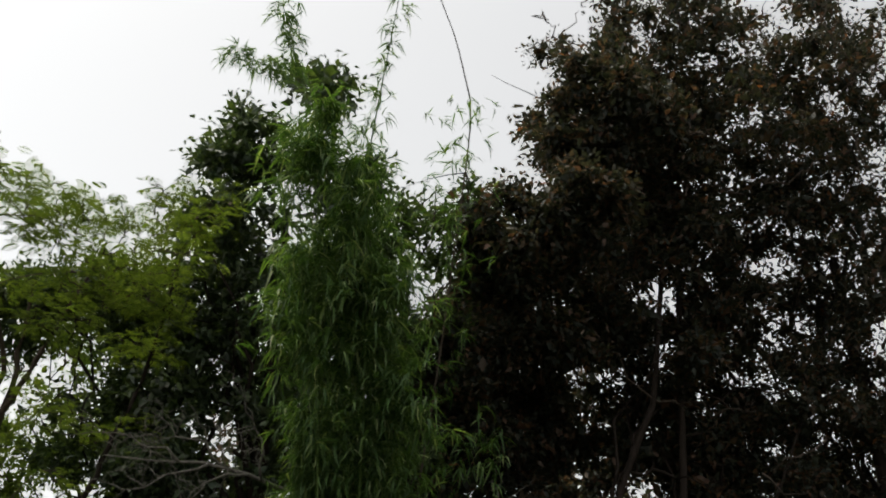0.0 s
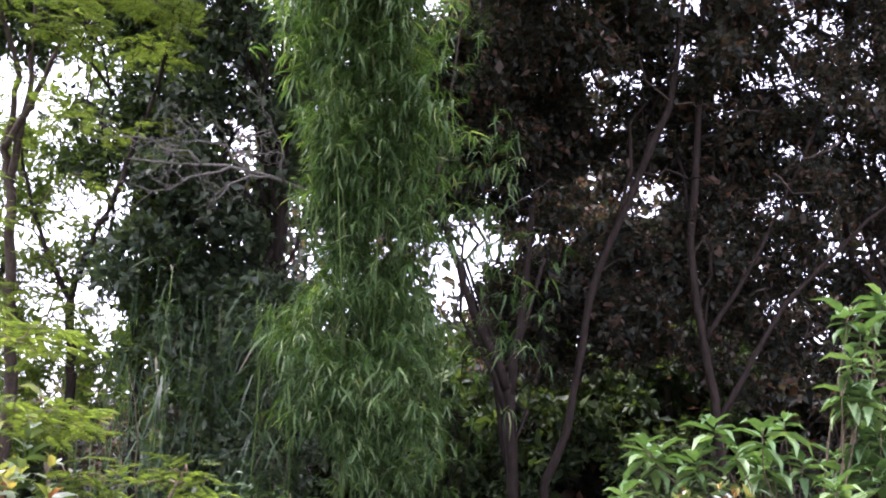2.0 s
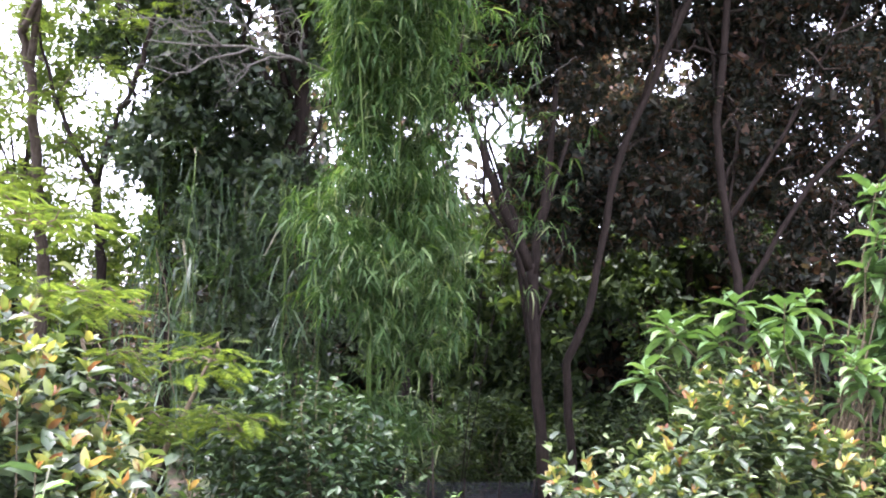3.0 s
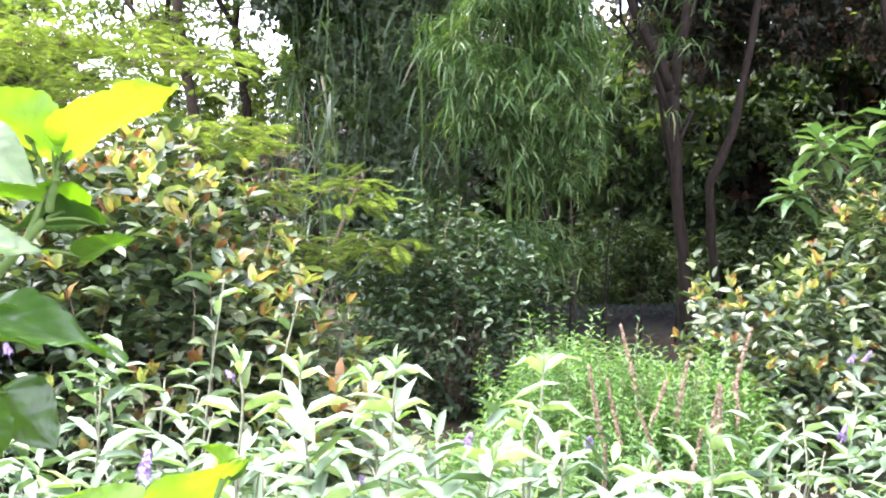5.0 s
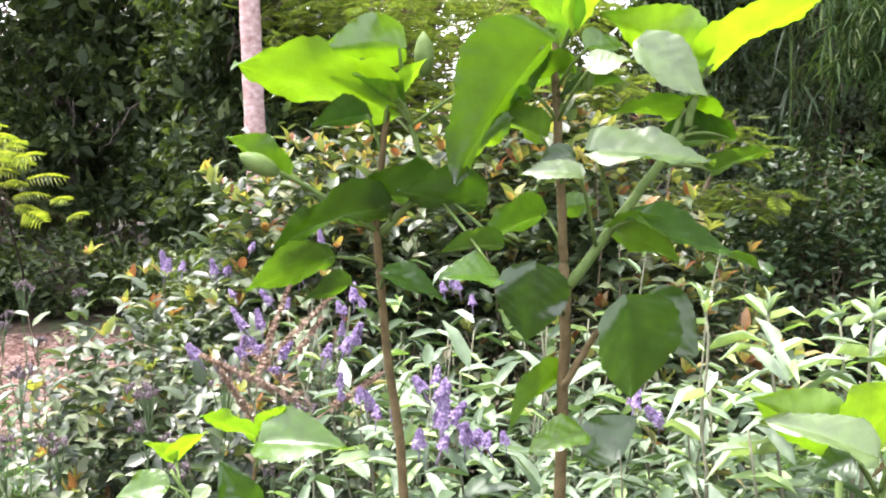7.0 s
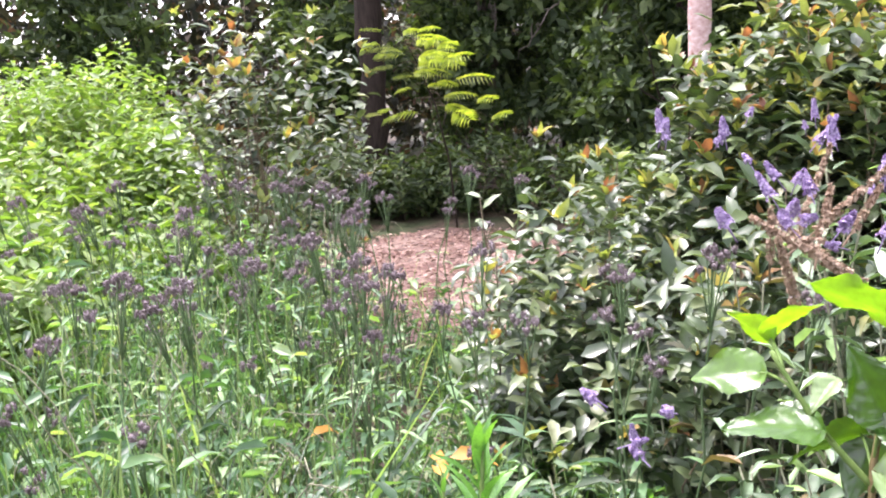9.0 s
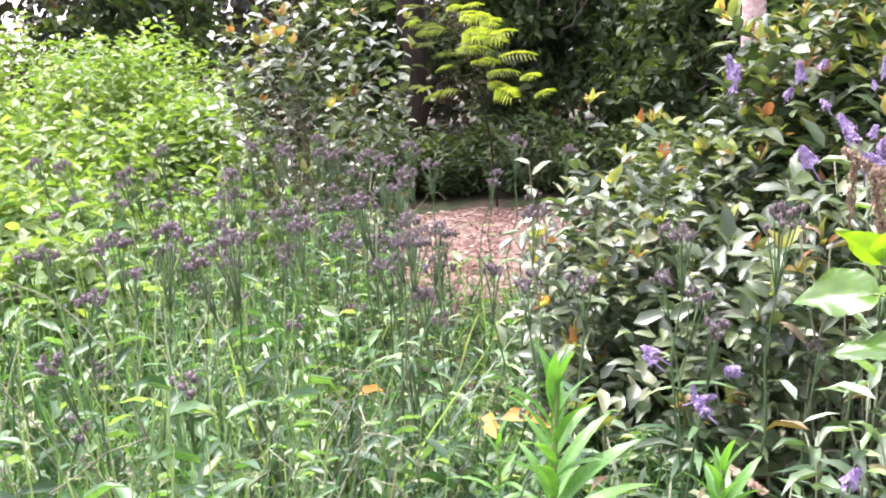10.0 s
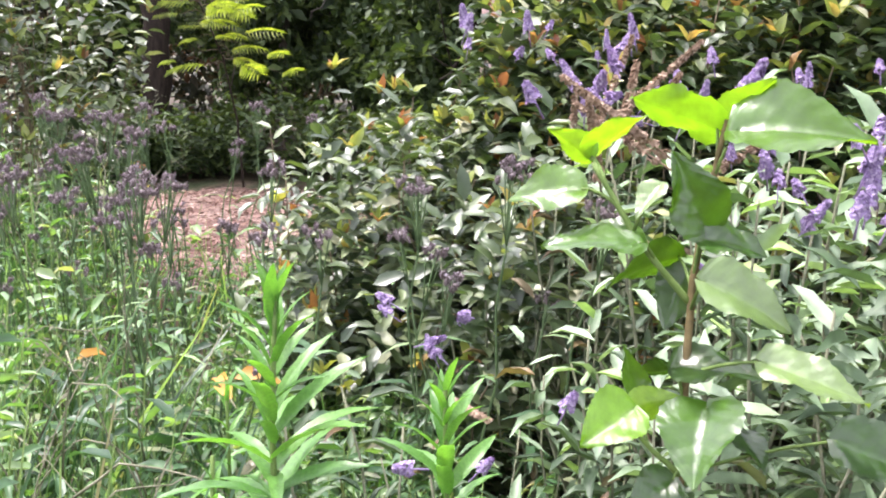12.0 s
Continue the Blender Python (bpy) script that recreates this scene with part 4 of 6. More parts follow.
# ---- woods at the side, beyond the red path ----
grove_tree((-7.45, 7.4, 0), [(-7.45, 7.4, -0.05), (-7.42, 7.38, 2.0), (-7.36, 7.35, 5.0)], (0.15, 0.12), [((-7.8, 9.0, 5.4), (1.3, 1.1, 1.1)), ((-7.2, 7.3, 4.4), (1.2, 1.0, 0.8))], 420, bark=M_BARK_DARK, leaf=L_MID, label="tree with a thick dark brown trunk beside the path")
for k, (bx, by, h, w) in enumerate(((-4.6, 8.4, 3.4, 1.1), (-5.8, 9.2, 4.2, 1.5), (-4.0, 9.8, 3.6, 1.2), (-7.6, 9.6, 4.6, 1.6), (-9.3, 8.6, 4.6, 1.5), (-10.6, 6.2, 4.4, 1.5), (-11.2, 3.6, 4.0, 1.5), (-2.2, 11.2, 1.6, 1.3), (-5.6, 11.5, 5.4, 1.7), (-8.6, 10.8, 5.4, 1.7), (-7.0, 10.4, 4.6, 1.6), (-12.5, 0.6, 4.0, 1.6))):
    grove_tree((bx, by, 0), [(bx, by, -0.05), (bx + 0.15, by, h * 0.5), (bx, by, h)], (0.08, 0.04),
               [((bx, by, h * 0.72), (w, 1.0, h * 0.36)), ((bx + 0.2, by - 0.2, h * 0.3), (w * 0.95, 0.85, h * 0.3))], 640, per=34, limbs=7, length=0.11, spread=0.19,
               leaf=L_MID, bark=M_BARK_GREY if k % 2 else M_BARK_DARK, label="leafy green woodland tree in half shade")


def palm_trunk():
    base = (-2.47, 4.4, 0)
    t = thing("palm", base, "slim palm with a pinkish ringed trunk", "palm")
    q = bend((0, 0, -0.05), (-0.02, 0.1, 8.6), 0, 96)
    r = np.linspace(0.056, 0.042, 96) * (1 + 0.05 * (np.arange(96) % 3 == 0))
    part("trunk", tube(q, r, 14), M_BARK_PINK, t, smooth=True)
    for k in range(11):
        a = k * 2.4
        d = np.array([math.cos(a), math.sin(a), 0])
        p = bend(np.array([0, 0.1, 8.55]), np.array([0, 0.1, 8.5]) + d * 1.2 - [0, 0, 0.3], 0.35, 9)
        ps = np.repeat(p[2:], 6, 0)
        way = d * 0.6 + np.cross(d, [0, 0, 1])[None] * np.tile([1, -1], len(ps) // 2)[:, None] + rng.normal(0, 0.15, (len(ps), 3)) - [0, 0, 0.3]
        part("frond", join([tube(p, np.linspace(0.012, 0.004, 9), 5), leaves("blade", ps, way, np.array([0, 0, 1.0]) + 0 * way, 0.32, 0.022)]), L_MID, t)


palm_trunk()


# ---- bushes ----
def shoot_bush(name, base, blobs, shoots, pairs, length, ratio, leaf, label, young=None, young_share=0.35, tips=5, stem=None, category="bush", lean=0.5, kind="leaf", show=60, span=(0.35, 1.0), group=""):
    """A bush of upright shoots with leaves along them and coloured young leaves at the tips."""
    t = thing(name, base, label, category, group)
    b = np.array(base, float)
    ends, out = in_blobs(blobs, shoots, 0.55)
    stray = rng.random(shoots) < 0.14
    ends[stray] += unit(out[stray] + [0, 0, 0.6]) * rng.uniform(0.04, 0.2, (stray.sum(), 1))
    ends[:, 2] = np.maximum(ends[:, 2], 0.12)
    root = b + (ends - b) * np.array([0.35, 0.35, 0]) * rng.uniform(0.3, 1, (shoots, 1))
    root[:, 2] = 0
    P, W, U, Y, YW = [], [], [], [], []
    stems = []
    for k in range(shoots):
        long = np.linalg.norm(ends[k] - root[k])
        reach = min(long * 0.9, 0.45)
        d = unit(unit(ends[k] - root[k]) + np.array([0, 0, lean]) + rng.normal(0, 0.15, 3))
        a = ends[k] - d * reach
        q = bend(a, ends[k], 0, 4, 0.01)
        if k < show:
            stems.append(tube(np.concatenate([bend(root[k], a, 0.05, 5, 0.03)[:-1], q]) - b, np.linspace(0.0055, 0.002, 8), 5))
        s = np.linspace(span[0], 1.0, pairs)
        at = a + (ends[k] - a) * s[:, None]
        ang = np.arange(pairs) * 2.4 + rng.uniform(0, 6)
        side = unit(np.cross(d, [0.3, 0.5, 0.1]))
        other = np.cross(d, side)
        ring = np.cos(ang)[:, None] * side + np.sin(ang)[:, None] * other
        P.append(at)
        W.append(ring + d * 0.45)
        U.append(d * 1.0 - ring * 0.3)
        if young and rng.random() < young_share:
            ang = rng.uniform(0, 6) + np.arange(tips) * 2.4
            ring = np.cos(ang)[:, None] * side + np.sin(ang)[:, None] * other
            Y.append(np.repeat(ends[k][None], tips, 0))
            YW.append(ring * 0.6 + d)
    P, W, U = np.concatenate(P), np.concatenate(W), np.concatenate(U)
    n = len(P)
    ln = length * rng.uniform(0.6, 1.2, n)
    W = W + rng.normal(0, 0.25, W.shape)
    U = U + rng.normal(0, 0.35, U.shape) + [0, 0, 0.5]
    if stems:
        part("branchwork", join(stems), stem or M_TWIG, t, smooth=True, kind="stuff")
    part("foliage", local(leaves(kind, P, W, U, ln, ln * ratio, rng.uniform(0.5, 1.6, n)), b), leaf, t)
    if Y:
        Y, YW = np.concatenate(Y), np.concatenate(YW)
        ln = length * rng.uniform(0.45, 0.95, len(Y))
        part("young_leaves", local(leaves(kind, Y, YW + rng.normal(0, 0.2, YW.shape), rng.normal(0, 0.5, YW.shape) + [0, 0, 1], ln, ln * ratio, 1.0), b), young, t, "copper and yellow young leaves")
    return t


shoot_bush("glossy_bush", (-0.7, 3.2, 0), [((-0.7, 3.25, 0.85), (0.55, 0.45, 0.8)), ((-0.3, 3.2, 0.7), (0.35, 0.35, 0.55)), ((-0.8, 3.3, 1.35), (0.35, 0.35, 0.38))], 820, 10, 0.084, 0.48, L_BUSH,
           "glossy-leaved bush with copper and yellow new growth", L_YOUNG, 0.65, tips=4, group="glossy bushes")
shoot_bush("glossy_bush", (-1.5, 3.1, 0), [((-1.5, 3.15, 0.8), (0.6, 0.5, 0.75)), ((-1.2, 3.2, 1.25), (0.35, 0.4, 0.35)), ((-1.6, 3.1, 1.18), (0.34, 0.4, 0.38))], 880, 10, 0.08, 0.48, L_BUSH,
           "glossy-leaved bush with copper and yellow new growth", L_YOUNG, 0.45, tips=4, group="glossy bushes")
shoot_bush("glossy_bush", (-2.15, 2.8, 0), [((-2.02, 2.82, 0.6), (0.38, 0.42, 0.56)), ((-1.72, 3.0, 1.05), (0.28, 0.35, 0.32)), ((-2.15, 2.6, 0.55), (0.28, 0.35, 0.5)), ((-1.75, 2.45, 0.5), (0.38, 0.3, 0.48)), ((-1.4, 2.35, 0.55), (0.32, 0.25, 0.5))], 560, 9, 0.08, 0.44, L_BUSH,
           "glossy-leaved bush with a few orange leaves beside the path", L_YOUNG, 0.2, tips=4, group="glossy bushes")
shoot_bush("glossy_bush", (2.5, 5.2, 0), [((2.4, 5.1, 0.65), (0.75, 0.6, 0.6)), ((2.95, 5.2, 1.1), (0.45, 0.45, 0.55)), ((3.3, 5.2, 0.7), (0.6, 0.5, 0.6)), ((2.3, 5.0, 0.45), (0.4, 0.45, 0.45))], 980, 10, 0.095, 0.48, L_BUSH,
           "rounded glossy-leaved bush tipped with copper leaves", L_YOUNG, 0.4, tips=4, group="glossy bushes", kind="oval")
shoot_bush("glossy_bush", (-4.65, 3.5, 0), [((-4.6, 3.5, 1.0), (0.5, 0.45, 0.75)), ((-4.75, 3.3, 1.5), (0.32, 0.3, 0.4)), ((-4.35, 3.7, 1.35), (0.32, 0.3, 0.45)), ((-4.5, 3.6, 0.5), (0.5, 0.4, 0.4))], 230, 8, 0.095, 0.48, L_BUSH, "tall loose bush with pale glossy leaves beside the path", L_YOUNG, 0.25, tips=4, group="glossy bushes")
shoot_bush("dark_bush", (0.5, 6.3, 0), [((0.5, 6.3, 0.65), (0.75, 0.6, 0.65)), ((0.75, 6.35, 0.95), (0.4, 0.4, 0.4)), ((0.15, 6.4, 0.6), (0.45, 0.4, 0.45)), ((0.32, 6.3, 1.2), (0.48, 0.4, 0.36))], 640, 9, 0.075, 0.5, L_DARKBUSH, "rounded dark green bush in the shade", lean=0.3, kind="oval")
# added shrubs cover the bright floor behind the trees, in place of shade
for bx, by, r, h in ((1.9, 10.4, 0.9, 0.9), (2.9, 10.8, 0.9, 1.2), (4.0, 10.6, 0.9, 1.1), (1.0, 10.6, 0.8, 1.2)):
    shoot_bush("dark_bush", (bx, by, 0), [((bx, by, h * 0.5), (r, 0.5, h * 0.5))], 200, 9, 0.1, 0.4, L_MID, "low shrub added to darken the woodland floor", lean=0.3, show=20, kind="oval")
shoot_bush("dark_bush", (4.6, 8.0, 0), [((4.4, 8.0, 1.0), (1.1, 0.6, 1.0)), ((3.9, 8.2, 1.6), (0.5, 0.4, 0.6))], 420, 9, 0.09, 0.35, L_MID, "dark narrow-leaved shrub under the trees", lean=0.3, kind="oval")
for bx, by, r, h in ((1.15, 5.4, 0.32, 0.62), (1.6, 5.2, 0.34, 0.55), (0.75, 4.5, 0.42, 0.42), (0.3, 4.0, 0.38, 0.42), (1.35, 4.4, 0.4, 0.5), (0.95, 5.0, 0.34, 0.72), (1.2, 4.75, 0.3, 0.76), (1.62, 4.6, 0.34, 0.7)):
    shoot_bush("low_shrub", (bx, by, 0), [((bx, by, h * 0.55), (r, r, h * 0.5))], 300, 24, 0.05, 0.24, L_SHRUB, "low bright green shrub with tiny leaves", lean=1.2, kind="small", span=(0.1, 1.0), group="low green shrubs")


for bx, by, r, h in ((-6.3, 7.6, 0.8, 0.8), (-5.0, 7.7, 0.8, 0.7), (-4.0, 6.9, 0.6, 0.7), (-7.4, 6.6, 0.7, 0.8), (-8.4, 5.6, 0.9, 1.0), (-3.3, 5.8, 0.7, 0.9), (-6.9, 7.2, 0.5, 0.6)):
    shoot_bush("dark_bush", (bx, by, 0), [((bx, by, h * 0.5), (r, 0.55, h * 0.5))], 220, 9, 0.1, 0.42, L_MID, "dark leafy undergrowth at the edge of the wood", lean=0.3, show=20, group="undergrowth", kind="oval")


def net_fence():
    base = (1.5, 9.15, 0)
    t = thing("net_fence", base, "low dark grey wire net fence on thin posts", "fence")
    for k in range(6):
        part("post", tube(np.array([[k * 0.36, 0.02 * k, -0.05], [k * 0.36 + 0.01, 0.02 * k, 0.38]]), [0.012, 0.01], 8), M_BARK_DARK, t, smooth=True)
    wires = [tube(np.array([[0, 0, z], [0.9, 0.05, z - 0.01], [1.8, 0.1, z]]), [0.003] * 3, 4) for z in np.arange(0.03, 0.36, 0.02)]
    wires += [tube(np.array([[x, x * 0.055, 0.03], [x, x * 0.055, 0.35]]), [0.002] * 2, 4) for x in np.arange(0.02, 1.8, 0.02)]
    part("netting", join(wires), M_NET, t, kind="stuff")


net_fence()


def rosette_shrub():
    base = (4.1, 6.2, 0)
    t = thing("broad_leaved_shrub", base, "tall shrub with whorls of broad fresh green leaves", "shrub")
    b = np.array(base)
    arm = np.array([(2.5, 1.55), (2.8, 1.8), (2.66, 1.86), (3.08, 2.0), (3.45, 1.98), (3.66, 2.06), (3.26, 1.86), (3.82, 1.8), (4.13, 2.8), (4.07, 2.5), (4.15, 2.28), (3.97, 1.44), (3.88, 1.66), (4.3, 2.0), (3.6, 1.78), (3.0, 1.78)])
    ends = np.stack([arm[:, 0], 5.6 + rng.uniform(-0.12, 0.2, len(arm)), arm[:, 1]], 1)
    more, _ = in_blobs([((4.45, 5.7, 2.4), (0.35, 0.35, 0.6)), ((4.3, 5.75, 1.5), (0.4, 0.4, 0.6)), ((4.6, 5.8, 0.9), (0.5, 0.4, 0.6)), ((3.7, 5.8, 1.75), (0.5, 0.2, 0.16))], 40, 0.3)
    ends = np.concatenate([ends, more])
    P, W, U = [], [], []
    for e in ends:
        k = rng.integers(9, 14)
        a = rng.uniform(0, 6) + np.arange(k) * 2.4
        tilt = np.linspace(0.75, -0.6, k)
        W.append(np.stack([np.cos(a), np.sin(a), tilt], 1))
        P.append(e + np.array([0, 0, -1.0]) * np.linspace(0, 0.1, k)[:, None])
        U.append(np.stack([-np.cos(a) * 0.3, -np.sin(a) * 0.3, 1 + 0 * a], 1))
        part("stem", tube(bend((0, 0, -0.02), e - b, 0.2, 7, 0.04), np.linspace(0.012, 0.004, 7), 5), M_TWIG, t, smooth=True)
    P, W, U = np.concatenate(P), np.concatenate(W), np.concatenate(U)
    ln = rng.uniform(0.13, 0.25, len(P))
    part("foliage", local(leaves("leaf", P, W + rng.normal(0, 0.12, W.shape), U, ln, ln * 0.36, rng.uniform(0.8, 1.8, len(P))), b), L_ROSETTE, t)


rosette_shrub()


# ---- butterfly bushes with purple spikes ----
def spike_mesh(name, length, radius, florets, material):
    """A tapering spike of small four-lobed florets on a thin stem."""
    s = rng.uniform(0, 1, florets) ** 0.9
    a = np.arange(florets) * 2.399
    r = radius * (1 - 0.75 * s) * rng.uniform(0.75, 1.15, florets)
    p = np.stack([r * np.cos(a), r * np.sin(a), s * length], 1)
    o = unit(np.stack([np.cos(a), np.sin(a), 0.5 + 0 * a], 1))
    pieces = [tube(np.array([[0, 0, -0.04], [0, 0, length]]), [0.0022, 0.001], 4)]
    for k in range(4):
        w = unit(np.cross(o, [0.3, 0.2, 1])) * math.cos(k * 1.57) + np.cross(o, unit(np.cross(o, [0.3, 0.2, 1]))) * math.sin(k * 1.57)
        pieces.append(leaves("small", p, w + o * 0.3, o, 0.0075, 0.006))
    v, f = join(pieces)
    return mesh_of(name, v, f, material)


SPIKES = [spike_mesh("flower_spike", l, r, n, L_PURPLE) for l, r, n in ((0.08, 0.015, 140), (0.055, 0.014, 100), (0.035, 0.015, 70))]
BROWN = [spike_mesh("faded_spike", l, r, n, L_FADED) for l, r, n in ((0.24, 0.0075, 120), (0.16, 0.0075, 85))]


def butterfly_bush(base, blobs, shoots, label, spikes, leaf=None, length=0.095):
    t = shoot_bush("butterfly_bush", base, blobs, shoots, 11, length, 0.27, leaf or L_SILVER, label, stem=M_STEM_SILVER, category="shrub", lean=0.9, show=70, span=(0.1, 1.0), group="butterfly bushes")
    full = []
    for x, y, z, lean_x, lean_y, kind in spikes:
        full.append((x, y, z, lean_x, lean_y, kind))
        for _ in range(kind < 2):
            full.append((x + rng.normal(0, 0.02), y + rng.normal(0, 0.02), z - rng.uniform(0.0, 0.04), lean_x, lean_y, 2))
    for x, y, z, lean_x, lean_y, kind in full:
        me = SPIKES[kind] if kind < 3 else BROWN[kind - 3]
        ob = new("flower_spike" if kind < 3 else "faded_spike", me)
        ob.parent = t
        ob.matrix_local = Matrix.Translation(Vector((x, y, z)) - Vector(base)) @ pose(0, 0, 0, lean_y + rng.normal(0, 18 if kind < 3 else 7), lean_x + rng.normal(0, 18 if kind < 3 else 7), rng.uniform(0, 360)) @ Matrix.Scale(rng.uniform(0.45, 0.74) if kind < 3 else 0.75, 4)
        tagged(ob, label="purple flower spike" if kind < 3 else "faded brown flower spike")
    return t


LILAC = [(-0.78, 1.35, 1.14, 5, 0, 1), (-0.73, 1.31, 1.13, 20, 0, 2), (-0.62, 1.35, 1.15, 5, 0, 1), (-0.58, 1.29, 1.11, 5, 0, 1), (-0.55, 1.26, 1.09, 5, 0, 1), (-0.52, 1.26, 1.09, 20, 0, 2), (-0.5, 1.3, 1.08, 20, 0, 2), (-0.32, 1.38, 1.12, 5, 0, 1), (-0.84, 1.51, 1.23, 20, 0, 2), (-0.64, 1.67, 1.22, 20, 0, 2)]
def leading_shoot(bush, base, tip, lean, size):
    """A young upright shoot: crossed pairs of long arching leaves and a narrow tuft at the tip."""
    b, e = np.array(base, float), np.array(tip, float)
    foot = e - np.array([lean[0], lean[1], 0.34])
    q = bend(foot - b, e - b, 0.01, 7, 0.004)
    stem = part("shoot", tube(q, np.linspace(0.0042, 0.0022, 7), 6), M_STEM_SILVER, bush, "pale young shoot", smooth=True)
    P, W, L = [], [], []
    turn = rng.uniform(0, 3.14)
    for k, (s, ln, rise) in enumerate(((0.3, 0.12, 0.1), (0.55, 0.115, 0.25), (0.78, 0.1, 0.35), (0.97, 0.085, 0.6))):
        at = q[0] + (q[-1] - q[0]) * s
        for side in (0, math.pi):
            a = turn + k * 1.57 + side + rng.normal(0, 0.2)
            P.append(at)
            W.append((math.cos(a), math.sin(a), rise + rng.normal(0, 0.12)))
            L.append(ln * size * rng.uniform(0.8, 1.2))
    for k in range(6):
        a = turn + k * 2.4
        P.append(q[-1])
        W.append((math.cos(a) * 0.4, math.sin(a) * 0.4, 1.0))
        L.append(rng.uniform(0.03, 0.055) * size)
    P, W, L = np.array(P), np.array(W), np.array(L)
    part("shoot_leaves", leaves("leaf", P, W, np.array([0, 0, 1.0]) - W * 0.2 + rng.normal(0, 0.12, W.shape), L, L * np.where(L > 0.06, 0.22, 0.16), rng.uniform(1.0, 2.4, len(P))), L_SILVER_YOUNG, stem)


silver_bush = butterfly_bush((0.2, 2.0, 0), [((0.05, 2.0, 0.65), (0.5, 0.35, 0.5)), ((0.5, 1.9, 0.6), (0.4, 0.35, 0.4)), ((-0.4, 1.95, 0.6), (0.4, 0.35, 0.45)), ((-0.05, 1.58, 1.08), (0.14, 0.08, 0.14)), ((0.2, 1.6, 1.05), (0.2, 0.08, 0.14)), ((0.6, 1.6, 0.98), (0.2, 0.1, 0.1))], 320, "silver-green butterfly bush with sparse purple spikes",
               [(0.18, 1.66, 1.09, 10, 0, 2), (0.42, 1.75, 1.06, -15, 10, 2), (-0.32, 2.2, 1.1, 15, 0, 2), (0.0, 1.75, 0.98, 20, 10, 2), (0.55, 2.2, 0.95, 5, 0, 3), (0.7, 2.3, 0.95, -5, 10, 4), (-0.3, 1.7, 1.0, 0, 20, 2)])
for tip, lean, size in (((-0.215, 1.66, 1.23), (0.0, 0.04), 1.0), ((-0.118, 1.66, 1.22), (-0.03, 0.03), 1.05), ((0.055, 1.68, 1.22), (0.02, 0.03), 1.0), ((0.01, 1.74, 1.2), (-0.02, 0.05), 0.85),
                        ((0.325, 1.7, 1.215), (0.04, 0.02), 0.95), ((0.28, 1.66, 1.12), (0.0, 0.03), 0.9), ((0.64, 1.7, 1.07), (0.0, 0.03), 1.05), ((0.22, 1.62, 1.06), (0.03, 0.03), 1.0), ((0.5, 1.64, 1.02), (-0.03, 0.03), 1.0)):
    leading_shoot(silver_bush, (0.2, 2.0, 0), tip, lean, size)
butterfly_bush((1.15, 2.2, 0), [((1.15, 2.2, 0.5), (0.5, 0.4, 0.48)), ((1.5, 2.6, 0.55), (0.35, 0.35, 0.45))], 210, "silver-green butterfly bush with a few purple spikes",
               [(1.54, 2.86, 1.0, 10, -10, 0), (1.09, 2.09, 0.98, -10, 10, 1), (0.85, 2.3, 0.9, 20, 0, 3), (1.0, 2.5, 0.9, 0, 0, 4)] + [(0.61 + 0.05 * k, 2.4 + 0.04 * (k % 3), 0.72 + 0.07 * (k * 7 % 5), 6 * (k % 3) - 6, 4, 3) for k in range(8)])
butterfly_bush((-0.8, 1.85, 0), [((-0.8, 1.85, 0.68), (0.45, 0.35, 0.5)), ((-0.7, 1.75, 0.7), (0.3, 0.3, 0.4)), ((-0.5, 2.2, 0.75), (0.45, 0.3, 0.5)), ((-0.85, 2.3, 0.8), (0.4, 0.25, 0.45))], 185, "silver-green butterfly bush full of purple spikes",
               [(-1.3, 1.69, 1.28, 10, 0, 1), (-1.17, 1.66, 1.27, 20, 5, 1), (-1.01, 1.72, 1.26, -10, 0, 0), (-0.94, 1.4, 1.22, 35, 0, 0), (-0.86, 1.56, 1.18, 0, 10, 1), (-0.63, 1.4, 1.11, -20, 0, 1), (-0.55, 1.3, 1.08, 20, 0, 1), (-0.74, 1.38, 1.1, 40, 10, 1), (-1.04, 1.53, 1.19, 15, 0, 0), (-1.27, 2.01, 1.28, 0, 0, 2), (-0.77, 2.0, 1.2, 10, 0, 1), (-1.01, 2.0, 1.16, 0, 0, 1)] + LILAC)
butterfly_bush((-1.25, 2.35, 0), [((-1.2, 2.35, 0.65), (0.38, 0.3, 0.5))], 60, "silver-green butterfly bush with violet spikes and faded ones",
               [(-1.1, 1.95, 1.24, 5, 0, 0), (-1.17, 1.9, 1.17, 10, 0, 1), (-1.0, 1.98, 1.17, 0, 0, 1), (-0.78, 2.09, 1.18, 10, 0, 2), (-1.3, 2.5, 1.24, 5, 0, 0), (-1.41, 1.93, 1.24, 15, 0, 2), (-1.32, 1.98, 1.23, 5, 10, 2), (-0.71, 1.66, 1.0, 20, 20, 1), (-1.0, 1.5, 1.12, 40, 0, 3), (-0.97, 1.46, 1.14, 55, 0, 3), (-0.9, 1.44, 1.16, 60, 10, 4), (-1.05, 1.55, 1.08, 35, -10, 4), (-0.88, 1.42, 1.1, 70, 0, 3)], L_SILVER_DULL, 0.074)
